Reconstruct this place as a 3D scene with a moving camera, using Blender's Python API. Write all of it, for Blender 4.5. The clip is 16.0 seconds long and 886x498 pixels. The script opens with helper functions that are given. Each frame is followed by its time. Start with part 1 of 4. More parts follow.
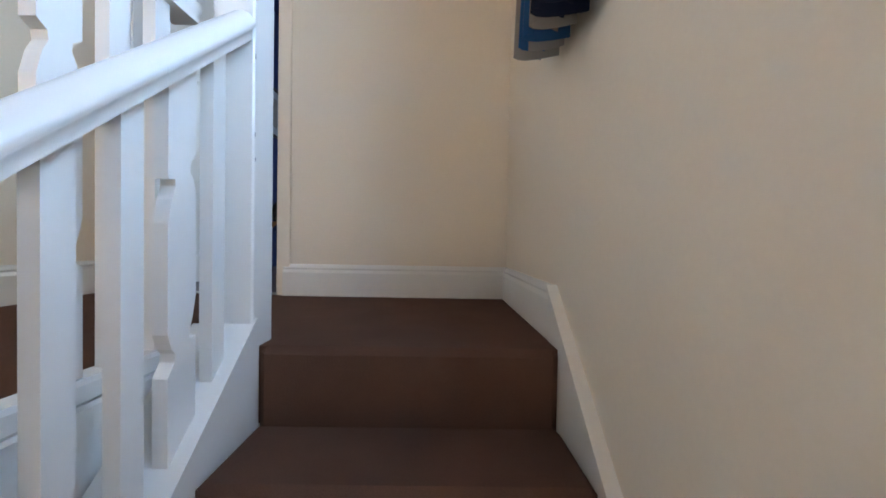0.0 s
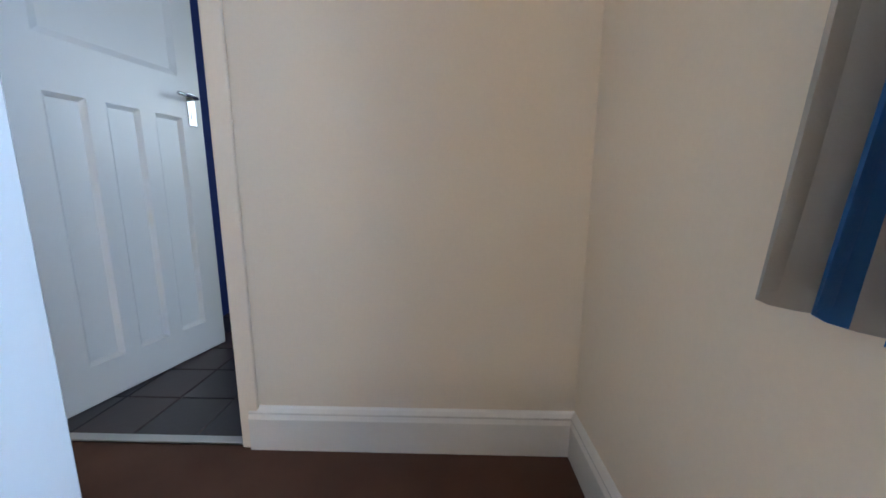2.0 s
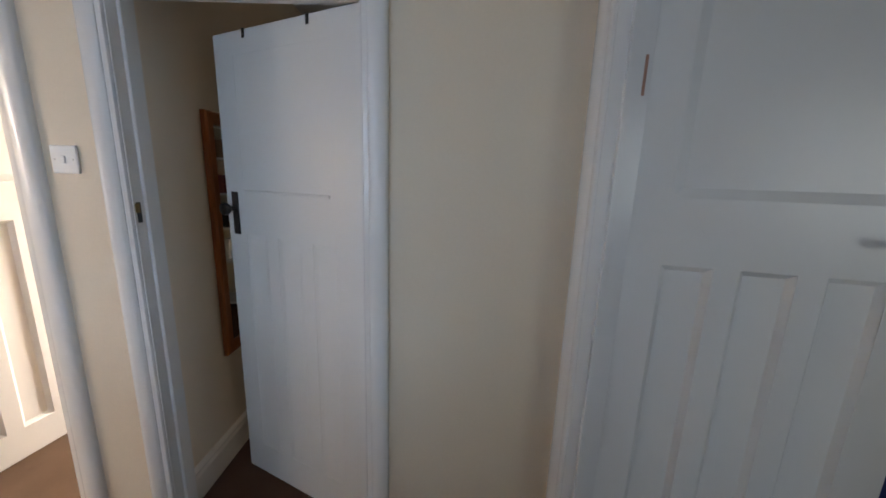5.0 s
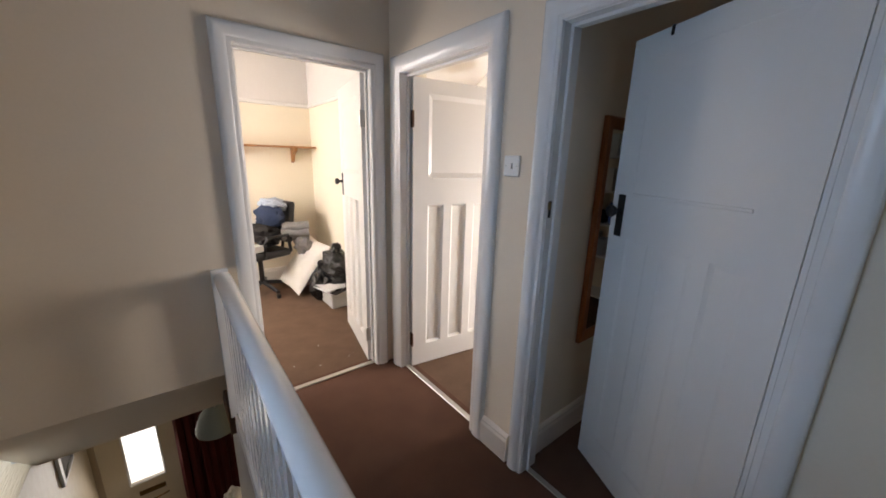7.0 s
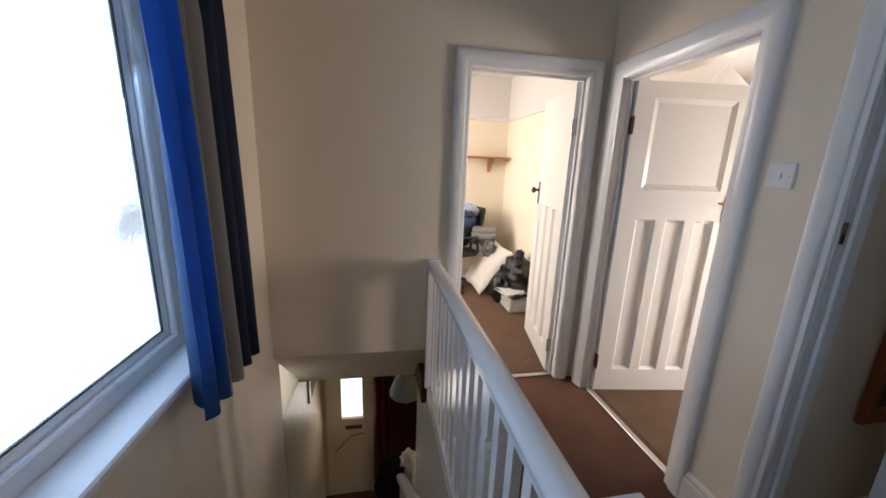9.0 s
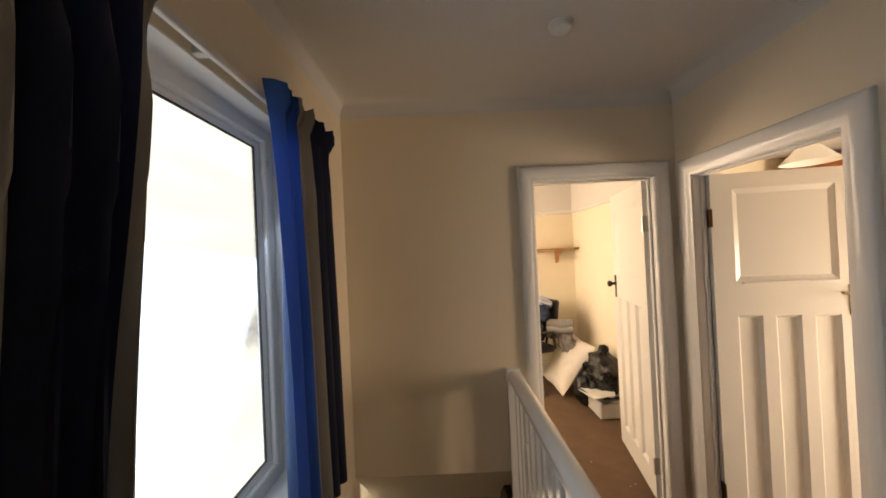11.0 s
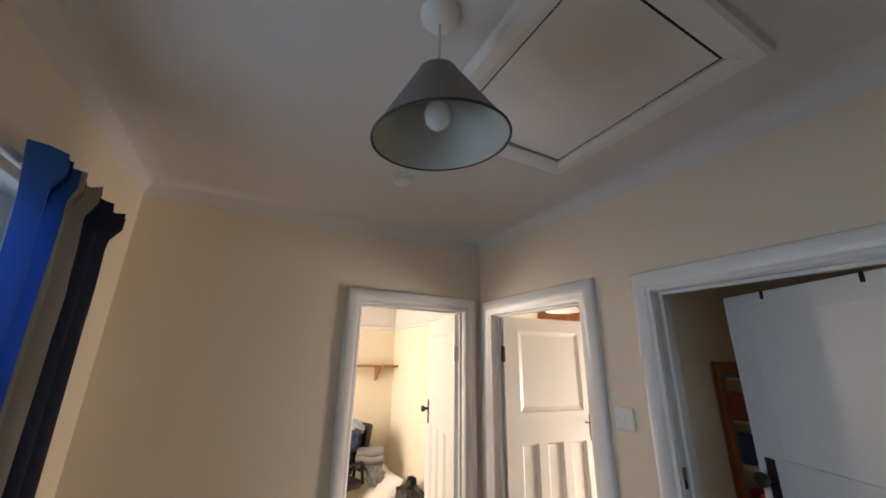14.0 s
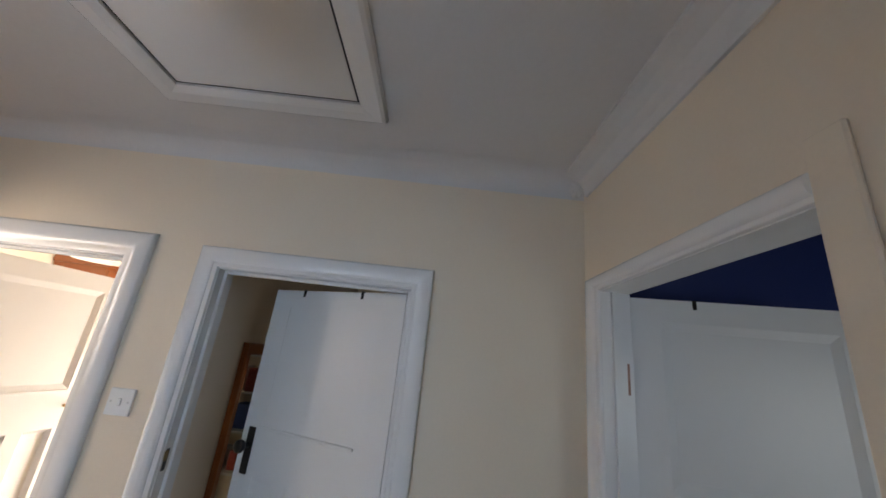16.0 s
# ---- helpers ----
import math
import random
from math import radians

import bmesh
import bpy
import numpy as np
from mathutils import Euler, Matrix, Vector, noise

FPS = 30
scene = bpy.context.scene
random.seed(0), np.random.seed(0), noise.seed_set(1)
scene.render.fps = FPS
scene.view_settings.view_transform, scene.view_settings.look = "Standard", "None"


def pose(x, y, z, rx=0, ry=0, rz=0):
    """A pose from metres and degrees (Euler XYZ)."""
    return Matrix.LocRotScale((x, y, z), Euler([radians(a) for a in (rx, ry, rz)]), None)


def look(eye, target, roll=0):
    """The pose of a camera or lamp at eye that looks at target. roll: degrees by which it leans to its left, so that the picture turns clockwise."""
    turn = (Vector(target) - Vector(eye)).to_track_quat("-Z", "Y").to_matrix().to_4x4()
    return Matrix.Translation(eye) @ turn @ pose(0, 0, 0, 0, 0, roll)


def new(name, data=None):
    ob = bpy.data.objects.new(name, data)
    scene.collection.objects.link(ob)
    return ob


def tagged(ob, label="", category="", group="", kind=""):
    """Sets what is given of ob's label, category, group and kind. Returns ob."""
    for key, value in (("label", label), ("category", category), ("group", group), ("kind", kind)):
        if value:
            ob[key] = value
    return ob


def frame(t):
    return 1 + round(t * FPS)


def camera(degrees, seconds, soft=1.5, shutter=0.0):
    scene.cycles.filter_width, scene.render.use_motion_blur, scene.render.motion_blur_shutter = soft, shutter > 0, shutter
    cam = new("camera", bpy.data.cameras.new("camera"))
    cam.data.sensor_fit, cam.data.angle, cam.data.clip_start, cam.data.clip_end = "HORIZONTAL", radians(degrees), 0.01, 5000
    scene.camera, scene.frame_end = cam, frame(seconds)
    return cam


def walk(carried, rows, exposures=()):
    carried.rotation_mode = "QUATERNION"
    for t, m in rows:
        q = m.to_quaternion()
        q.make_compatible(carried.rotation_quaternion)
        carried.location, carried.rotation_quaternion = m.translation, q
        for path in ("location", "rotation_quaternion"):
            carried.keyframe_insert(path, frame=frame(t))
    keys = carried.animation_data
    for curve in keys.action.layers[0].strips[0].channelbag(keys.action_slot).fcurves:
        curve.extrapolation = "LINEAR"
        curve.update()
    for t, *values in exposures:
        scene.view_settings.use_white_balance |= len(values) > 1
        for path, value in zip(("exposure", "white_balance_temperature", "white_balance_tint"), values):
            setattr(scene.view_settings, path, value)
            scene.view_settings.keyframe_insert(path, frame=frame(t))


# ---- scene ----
# ---- camera ----
cam = camera(103.1, 16.0, soft=1.7)
PATH = [
    (0, (1.684, -1.741, 0.272), (1.702, 0.259, 0.237), 1.0),
    (0.5, (1.609, -1.534, 0.441), (1.617, 0.465, 0.395), 0.3),
    (1, (1.594, -1.378, 0.547), (1.67, 0.616, 0.409), 0.0),
    (1.5, (1.618, -1.229, 0.743), (1.629, 0.753, 0.479), -0.0),
    (2, (1.602, -1.077, 0.884), (1.55, 0.893, 0.549), 0.2),
    (2.5, (1.624, -0.946, 0.977), (1.05, 0.957, 0.762), -2.4),
    (3, (1.558, -0.855, 1.159), (0.462, 0.797, 0.89), -2.5),
    (3.2, (1.489, -0.768, 1.171), (0.167, 0.714, 0.932), 0.2),
    (5.3, (1.133, -0.409, 1.499), (-0.808, -0.639, 1.075), 0.7),
    (5.5, (1.189, -0.452, 1.517), (-0.73, -0.814, 1.087), 0.4),
    (6, (1.187, -0.503, 1.523), (-0.61, -1.274, 1.104), 0.4),
    (6.5, (1.196, -0.537, 1.498), (-0.289, -1.792, 1.03), 0.7),
    (7, (1.196, -0.591, 1.49), (0.003, -2.119, 0.997), 1.5),
    (7.5, (1.235, -0.63, 1.484), (0.319, -2.339, 0.996), 0.5),
    (8, (1.278, -0.641, 1.482), (0.585, -2.454, 1.003), 1.5),
    (8.5, (1.341, -0.633, 1.475), (0.815, -2.508, 1.021), 2.3),
    (9, (1.381, -0.628, 1.458), (1.019, -2.541, 1.002), 2.2),
    (9.2, (1.409, -0.628, 1.453), (1.098, -2.551, 1.001), 2.3),
    (11.3, (1.436, -0.588, 1.636), (1.44, -2.578, 1.837), -2.9),
    (11.5, (1.476, -0.594, 1.649), (1.444, -2.566, 1.98), -3.4),
    (12, (1.499, -0.569, 1.7), (1.418, -2.491, 2.248), -4.3),
    (12.5, (1.511, -0.556, 1.728), (1.403, -2.431, 2.414), -4.1),
    (13, (1.536, -0.569, 1.721), (1.267, -2.442, 2.369), -3.0),
    (13.5, (1.532, -0.591, 1.704), (0.946, -2.428, 2.235), -0.8),
    (14, (1.432, -0.587, 1.704), (0.542, -2.279, 2.291), 1.0),
    (14.5, (1.372, -0.569, 1.716), (0.138, -2.028, 2.305), 1.9),
    (15, (1.39, -0.592, 1.725), (-0.2, -1.651, 2.315), 3.3),
    (15.5, (1.362, -0.585, 1.7), (-0.462, -1.1, 2.338), 4.9),
    (16, (1.375, -0.587, 1.732), (-0.536, -0.584, 2.323), 6.3),
]
walk(cam, [(t, look(*p)) for t, *p in PATH], exposures=[(0, 1.22, 7100, 12), (1, 1.2, 6800, 12), (1.5, 1.12, 6500, 11), (2.5, 1.22, 7000, 12), (3.2, 0.68, 8000, 15), (5.3, 0.08, 8000, 16), (6, -0.08, 7900, 16), (7, -0.38, 7200, 16), (7.5, -0.34, 7500, 15), (8, -0.25, 6800, 14), (8.5, -0.25, 6400, 12), (9, -0.5, 7200, 16), (11.4, -0.75, 12000, 20), (12.0, -0.58, 8800, 19), (12.5, -0.36, 7500, 17), (13, -0.33, 7500, 17), (13.5, -0.38, 7500, 17), (14, -0.52, 8500, 17), (14.5, -0.3, 8100, 18), (15.5, -0.2, 7800, 16), (16, -0.03, 8000, 16)])

# ---- plan, in metres: door wall x = 0, end wall y = 0, landing floor z = 0 ----
L = 2.715          # far wall
W = 2.015          # outside wall
H = 1.985          # door openings
H4, H2, HB = 2.012, 1.98, 2.026  # far, study and bathroom doorways
CEIL = 2.543
HALL = -2.47       # hall floor
RISE, GOING, TOP = 0.19, 0.215, -0.86
SLOPE = RISE / GOING

# ---- world and lights ----
world = bpy.data.worlds.new("World")
scene.world = world
world.use_nodes = True
wn = world.node_tree.nodes
sky = wn.new("ShaderNodeTexSky")
sky.sky_type, sky.sun_disc = "NISHITA", False
sky.sun_elevation, sky.sun_rotation = radians(28), radians(-60)
wn["Background"].inputs[1].default_value = 0.12
world.node_tree.links.new(sky.outputs[0], wn["Background"].inputs[0])


def area(name, m, sx, sy, power, color):
    d = bpy.data.lights.new(name, "AREA")
    d.shape, d.size, d.size_y, d.energy, d.color = "RECTANGLE", sx, sy, power, color
    ob = new(name, d)
    ob.matrix_world = m
    return ob


# landing window and front door daylight; room lamps stand in for unseen windows
area("window_daylight", look((2.19, -1.55, 1.44), (0.6, -1.5, 0.95)), 0.82, 1.25, 13.5, (0.3, 0.56, 1.0))
area("small_bedroom_daylight", look((1.9, -4.2, 1.5), (0.0, -4.1, 1.0)), 1.2, 1.1, 70, (0.96, 0.97, 1.0))
# added lamp before the study partition to brighten the open leaf; no window there
area("bedroom_fill", look((-2.1, -1.66, 1.0), (-1.5, -2.9, 0.9)), 0.8, 1.0, 128, (0.95, 0.97, 1.0)).data.spread = radians(140)
area("study_daylight", look((-1.4, 1.25, 1.5), (-1.3, -0.6, 1.0)), 0.9, 0.9, 2.0, (0.8, 0.9, 1.0))
area("bathroom_daylight", look((1.95, 1.3, 1.5), (0.6, 0.6, 1.0)), 0.8, 0.8, 6, (0.66, 0.84, 1.0))
area("front_door_daylight", look((1.68, -4.13, -1.0), (1.6, -2.6, -1.7)), 0.34, 0.7, 2.2, (1.0, 0.97, 0.92))


# ---- materials ----
def material(name, base, rough=0.6, metal=0.0, var=0.08, scale=9.0, fine=120.0, bump=0.1, depth=0.002, tint=None, spec=0.5, coat=0.0, stretch=(1, 1, 1), rvar=0.08):
    m = bpy.data.materials.new(name)
    m.use_nodes = True
    n, l = m.node_tree.nodes, m.node_tree.links
    b = n["Principled BSDF"]
    co = n.new("ShaderNodeTexCoord")
    mp = n.new("ShaderNodeMapping")
    mp.inputs["Scale"].default_value = stretch
    l.new(co.outputs["Object"], mp.inputs[0])
    big, small = n.new("ShaderNodeTexNoise"), n.new("ShaderNodeTexNoise")
    big.inputs["Scale"].default_value, small.inputs["Scale"].default_value = scale, fine
    big.inputs["Detail"].default_value = 5
    small.inputs["Detail"].default_value = 3
    l.new(mp.outputs[0], big.inputs[0])
    l.new(mp.outputs[0], small.inputs[0])
    mix = n.new("ShaderNodeMix")
    mix.data_type = "RGBA"
    lo = tint or tuple(c * (1 - 2 * var) for c in base)
    mix.inputs[6].default_value, mix.inputs[7].default_value = (*lo, 1), (*base, 1)
    add = n.new("ShaderNodeMath")
    add.operation = "MULTIPLY_ADD"
    add.inputs[1].default_value = 0.5
    l.new(small.outputs[0], add.inputs[0])
    half = n.new("ShaderNodeMath")
    half.operation = "MULTIPLY"
    half.inputs[1].default_value = 0.5
    l.new(big.outputs[0], half.inputs[0])
    l.new(half.outputs[0], add.inputs[2])
    ramp = n.new("ShaderNodeMapRange")
    ramp.inputs[1].default_value, ramp.inputs[2].default_value = 0.22, 0.78
    l.new(add.outputs[0], ramp.inputs[0])
    l.new(ramp.outputs[0], mix.inputs[0])
    l.new(mix.outputs[2], b.inputs["Base Color"])
    rr = n.new("ShaderNodeMapRange")
    rr.inputs[3].default_value, rr.inputs[4].default_value = max(0.02, rough - rvar), min(1, rough + rvar)
    l.new(big.outputs[0], rr.inputs[0])
    l.new(rr.outputs[0], b.inputs["Roughness"])
    b.inputs["Metallic"].default_value = metal
    b.inputs["Specular IOR Level"].default_value = spec
    b.inputs["Coat Weight"].default_value = coat
    if bump:
        bp = n.new("ShaderNodeBump")
        bp.inputs["Strength"].default_value, bp.inputs["Distance"].default_value = bump, depth
        l.new((small if rvar < 0.05 else add).outputs[0], bp.inputs["Height"])
        l.new(bp.outputs[0], b.inputs["Normal"])
    return m


CREAM = material("cream_emulsion", (0.83, 0.70, 0.545), 0.55, var=0.03, scale=2.2, fine=90, bump=0.25, depth=0.002)
YELLOW = material("yellow_cream_emulsion", (0.86, 0.775, 0.62), 0.7, var=0.03, scale=2.0, fine=90, bump=0.2)
CEILING = material("ceiling_white", (0.72, 0.69, 0.66), 0.8, var=0.03, scale=3.0, fine=60, bump=0.4, depth=0.003)
ARTEX = material("swirled_plaster", (0.86, 0.86, 0.85), 0.8, var=0.04, scale=7.0, fine=22, bump=0.8, depth=0.008)
WHITE = material("white_gloss_paint", (0.82, 0.80, 0.77), 0.2, var=0.006, scale=3, fine=60, bump=0.03, depth=0.0006, rvar=0.012)
SKIRTING = material("cream_white_gloss", (0.80, 0.74, 0.66), 0.25, var=0.02, scale=3, fine=60, bump=0.05, depth=0.0008, rvar=0.02)
DOORWHITE = material("white_door_paint", (0.80, 0.785, 0.75), 0.3, var=0.008, scale=3, fine=50, bump=0.04, depth=0.0008, rvar=0.015)
UPVC = material("white_plastic_frame", (0.85, 0.86, 0.87), 0.3, var=0.02, bump=0.0)
CARPET = material("brown_carpet", (0.155, 0.079, 0.054), 0.95, var=0.22, scale=6, fine=420, bump=1.0, depth=0.006, spec=0.1)
BEIGECARPET = material("fawn_carpet", (0.20, 0.125, 0.085), 0.95, var=0.25, scale=7, fine=380, bump=1.0, depth=0.006, spec=0.1)
BLUEWALL = material("deep_blue_emulsion", (0.015, 0.035, 0.16), 0.6, var=0.06, scale=4, fine=80, bump=0.2)
TILE = material("dark_slate_tile", (0.022, 0.022, 0.029), 0.35, var=0.35, scale=6, fine=60, bump=0.3, depth=0.003, tint=(0.032, 0.018, 0.017))
tn, tl = TILE.node_tree.nodes, TILE.node_tree.links
old = tn["Principled BSDF"].inputs["Base Color"].links[0].from_socket
info, shade_mix, span = tn.new("ShaderNodeObjectInfo"), tn.new("ShaderNodeMix"), tn.new("ShaderNodeMapRange")
shade_mix.data_type = "RGBA"
shade_mix.inputs[7].default_value = (0.05, 0.022, 0.02, 1)
span.inputs[1].default_value, span.inputs[4].default_value = 0.35, 0.8
tl.new(info.outputs["Random"], span.inputs[0])
tl.new(span.outputs[0], shade_mix.inputs[0])
tl.new(old, shade_mix.inputs[6])
tl.new(shade_mix.outputs[2], tn["Principled BSDF"].inputs["Base Color"])
GROUT = material("tile_grout", (0.10, 0.09, 0.09), 0.9, bump=0.3)
METAL = material("brushed_aluminium", (0.62, 0.61, 0.58), 0.35, metal=1.0, var=0.06, bump=0.05)
CHROME = material("chrome", (0.55, 0.55, 0.56), 0.24, metal=1.0, var=0.02, bump=0)
OLDSTEEL = material("tarnished_steel", (0.035, 0.028, 0.022), 0.5, metal=0.4, var=0.2, bump=0.1)
BRASS = material("aged_brass", (0.32, 0.20, 0.08), 0.4, metal=1.0, var=0.2, bump=0.1)
BRONZE = material("dark_bronze_hinge", (0.13, 0.06, 0.025), 0.45, metal=0.7, var=0.25, bump=0.15)
COPPER = material("painted_over_hinge", (0.55, 0.30, 0.22), 0.5, metal=0.4, var=0.2, bump=0.1)
BLACK = material("black_bakelite", (0.018, 0.015, 0.014), 0.3, var=0.2, bump=0.05)
PINE = material("orange_pine", (0.42, 0.115, 0.025), 0.35, var=0.22, scale=4, fine=40, bump=0.15, coat=0.3, stretch=(14, 14, 1))
SHELFPINE = material("varnished_pine_board", (0.48, 0.22, 0.08), 0.45, var=0.2, scale=3, fine=30, bump=0.15, stretch=(1, 14, 14))
PLASTIC = material("switch_plastic", (0.82, 0.81, 0.78), 0.3, var=0.02, bump=0)
GREYSHADE = material("grey_lampshade_cloth", (0.33, 0.34, 0.34), 0.8, var=0.06, scale=20, fine=500, bump=0.3)
SHADELINING = material("pale_shade_lining", (0.47, 0.48, 0.43), 0.35, var=0.04, scale=10, fine=200, bump=0.1)
SHADEEDGE = material("dark_shade_binding", (0.06, 0.06, 0.062), 0.7, var=0.1, bump=0.1)
GREENSHADE = material("pale_green_shade", (0.28, 0.32, 0.29), 0.6, var=0.06, bump=0.1)
BULB = material("opal_bulb", (0.85, 0.85, 0.84), 0.25, var=0.01, bump=0)
CABLE = material("white_flex", (0.75, 0.72, 0.70), 0.5, var=0.03, bump=0)
RED = material("dark_red_curtain_cloth", (0.10, 0.007, 0.006), 0.9, var=0.2, scale=8, fine=200, bump=0.4)
LEATHER = material("black_leatherette", (0.02, 0.02, 0.022), 0.4, var=0.2, scale=20, fine=160, bump=0.3)
BAG = material("black_bin_liner", (0.012, 0.012, 0.013), 0.16, var=0.2, scale=14, fine=50, bump=1.0, depth=0.02)
PILLOW = material("off_white_pillow_cotton", (0.80, 0.76, 0.70), 0.9, var=0.05, scale=8, fine=200, bump=0.4)
GREYCLOTH = material("grey_fleece", (0.34, 0.33, 0.33), 0.95, var=0.2, scale=25, fine=300, bump=0.7)
NAVYCLOTH = material("navy_cotton", (0.02, 0.035, 0.08), 0.9, var=0.25, scale=20, fine=300, bump=0.5)
LIGHTCLOTH = material("pale_blue_cotton", (0.42, 0.47, 0.55), 0.9, var=0.1, scale=15, fine=300, bump=0.5)
DARKCLOTH = material("dark_coat_wool", (0.018, 0.014, 0.013), 0.95, var=0.3, scale=15, fine=300, bump=0.6)
PAPER = material("white_paper", (0.78, 0.77, 0.74), 0.7, var=0.03, bump=0.05)
CARDBOARD = material("brown_cardboard", (0.35, 0.2, 0.11), 0.8, var=0.1, bump=0.2)
CLEARBOX = material("frosted_storage_plastic", (0.62, 0.63, 0.62), 0.25, var=0.05, bump=0.05)
DARK = material("gap_shade", (0.02, 0.018, 0.016), 0.9, var=0.1, bump=0)
WARDROBE = material("red_brown_wardrobe", (0.36, 0.10, 0.03), 0.35, var=0.2, scale=3, fine=30, bump=0.1, coat=0.3, stretch=(1, 1, 12))
BOOKRED = material("red_book_cloth", (0.3, 0.05, 0.04), 0.6, bump=0.1)
BOOKBLUE = material("blue_book_cloth", (0.04, 0.08, 0.25), 0.6, bump=0.1)


def wallpaper():
    m = material("embossed_painted_wallpaper", (0.66, 0.57, 0.43), 0.35, var=0.04, scale=3, fine=60, bump=0.2)
    n, l = m.node_tree.nodes, m.node_tree.links
    v = n.new("ShaderNodeTexVoronoi")
    v.inputs["Scale"].default_value = 26
    b = n.new("ShaderNodeBump")
    b.inputs["Strength"].default_value, b.inputs["Distance"].default_value = 0.35, 0.008
    l.new(v.outputs[0], b.inputs["Height"])
    l.new(b.outputs[0], n["Principled BSDF"].inputs["Normal"])
    return m


EMBOSSED = wallpaper()


def stripes():
    """Printed curtain stripes that run along the cloth, by its own length."""
    m = bpy.data.materials.new("striped_curtain_cotton")
    m.use_nodes = True
    n, l = m.node_tree.nodes, m.node_tree.links
    b = n["Principled BSDF"]
    uv = n.new("ShaderNodeUVMap")
    sep = n.new("ShaderNodeSeparateXYZ")
    l.new(uv.outputs[0], sep.inputs[0])
    fr = n.new("ShaderNodeMath")
    fr.operation = "FRACT"
    l.new(sep.outputs[0], fr.inputs[0])
    def ramp(pale, blue, navy):
        r = n.new("ShaderNodeValToRGB")
        r.color_ramp.interpolation = "CONSTANT"
        e = r.color_ramp.elements
        for i, (p, c) in enumerate(((0.0, pale), (0.13, blue), (0.24, pale), (0.31, blue), (0.48, pale), (0.63, navy))):
            q = e[i] if i < 2 else e.new(p)
            q.position, q.color = p, (*c, 1)
        l.new(fr.outputs[0], r.inputs[0])
        return r
    r = ramp((0.46, 0.41, 0.35), (0.008, 0.075, 0.2), (0.005, 0.011, 0.045))
    through_cloth = ramp((0.2, 0.19, 0.17), (0.02, 0.3, 0.75), (0.005, 0.03, 0.1))
    co = n.new("ShaderNodeTexCoord")
    t = n.new("ShaderNodeTexNoise")
    t.inputs["Scale"].default_value = 350
    l.new(co.outputs["Object"], t.inputs[0])
    bp = n.new("ShaderNodeBump")
    bp.inputs["Strength"].default_value, bp.inputs["Distance"].default_value = 0.4, 0.001
    l.new(t.outputs[0], bp.inputs["Height"])
    l.new(bp.outputs[0], b.inputs["Normal"])
    l.new(r.outputs[0], b.inputs["Base Color"])
    b.inputs["Roughness"].default_value = 0.75
    b.inputs["Sheen Weight"].default_value = 0.2
    tr = n.new("ShaderNodeBsdfTranslucent")
    l.new(through_cloth.outputs[0], tr.inputs[0])
    ms = n.new("ShaderNodeMixShader")
    ms.inputs[0].default_value = 0.34
    l.new(b.outputs[0], ms.inputs[1])
    l.new(tr.outputs[0], ms.inputs[2])
    l.new(ms.outputs[0], n["Material Output"].inputs[0])
    return m


STRIPES = stripes()


def glass(name, rough, bump):
    m = bpy.data.materials.new(name)
    m.use_nodes = True
    n, l = m.node_tree.nodes, m.node_tree.links
    b = n["Principled BSDF"]
    b.inputs["Base Color"].default_value = (0.93, 0.97, 1, 1)
    b.inputs["Roughness"].default_value = rough
    b.inputs["Transmission Weight"].default_value = 1.0
    b.inputs["IOR"].default_value = 1.2
    if bump:
        co = n.new("ShaderNodeTexCoord")
        v = n.new("ShaderNodeTexVoronoi")
        v.inputs["Scale"].default_value = 75
        l.new(co.outputs["Object"], v.inputs[0])
        bp = n.new("ShaderNodeBump")
        bp.inputs["Strength"].default_value, bp.inputs["Distance"].default_value = bump, 0.006
        l.new(v.outputs[0], bp.inputs["Height"])
        l.new(bp.outputs[0], b.inputs["Normal"])
        big = n.new("ShaderNodeTexNoise")
        big.inputs["Scale"].default_value = 2.4
        mp = n.new("ShaderNodeMapping")
        mp.inputs["Scale"].default_value = (1, 0.3, 2.2)
        l.new(co.outputs["Object"], mp.inputs[0])
        l.new(mp.outputs[0], big.inputs[0])
        mask = n.new("ShaderNodeMapRange")
        mask.inputs[1].default_value, mask.inputs[2].default_value = 0.46, 0.7
        l.new(big.outputs[0], mask.inputs[0])
        cell = n.new("ShaderNodeMath")
        cell.operation = "MULTIPLY"
        l.new(mask.outputs[0], cell.inputs[0])
        l.new(v.outputs[0], cell.inputs[1])
        tw = n.new("ShaderNodeMapRange")
        tw.inputs[3].default_value, tw.inputs[4].default_value = 1.0, 0.8
        l.new(cell.outputs[0], tw.inputs[0])
        l.new(tw.outputs[0], b.inputs["Transmission Weight"])
    return m


FROSTED = glass("patterned_privacy_glass", 0.2, 0.12)


def glow(name, color, strength):
    m = bpy.data.materials.new(name)
    m.use_nodes = True
    n = m.node_tree.nodes
    e = n.new("ShaderNodeEmission")
    e.inputs[0].default_value, e.inputs[1].default_value = (*color, 1), strength
    m.node_tree.links.new(e.outputs[0], n["Material Output"].inputs[0])
    return m


MIRROR = bpy.data.materials.new("mirror_glass")
MIRROR.use_nodes = True
MIRROR.node_tree.nodes["Principled BSDF"].inputs["Metallic"].default_value = 1.0
MIRROR.node_tree.nodes["Principled BSDF"].inputs["Roughness"].default_value = 0.03
MIRROR.node_tree.nodes["Principled BSDF"].inputs["Base Color"].default_value = (0.8, 0.82, 0.82, 1)


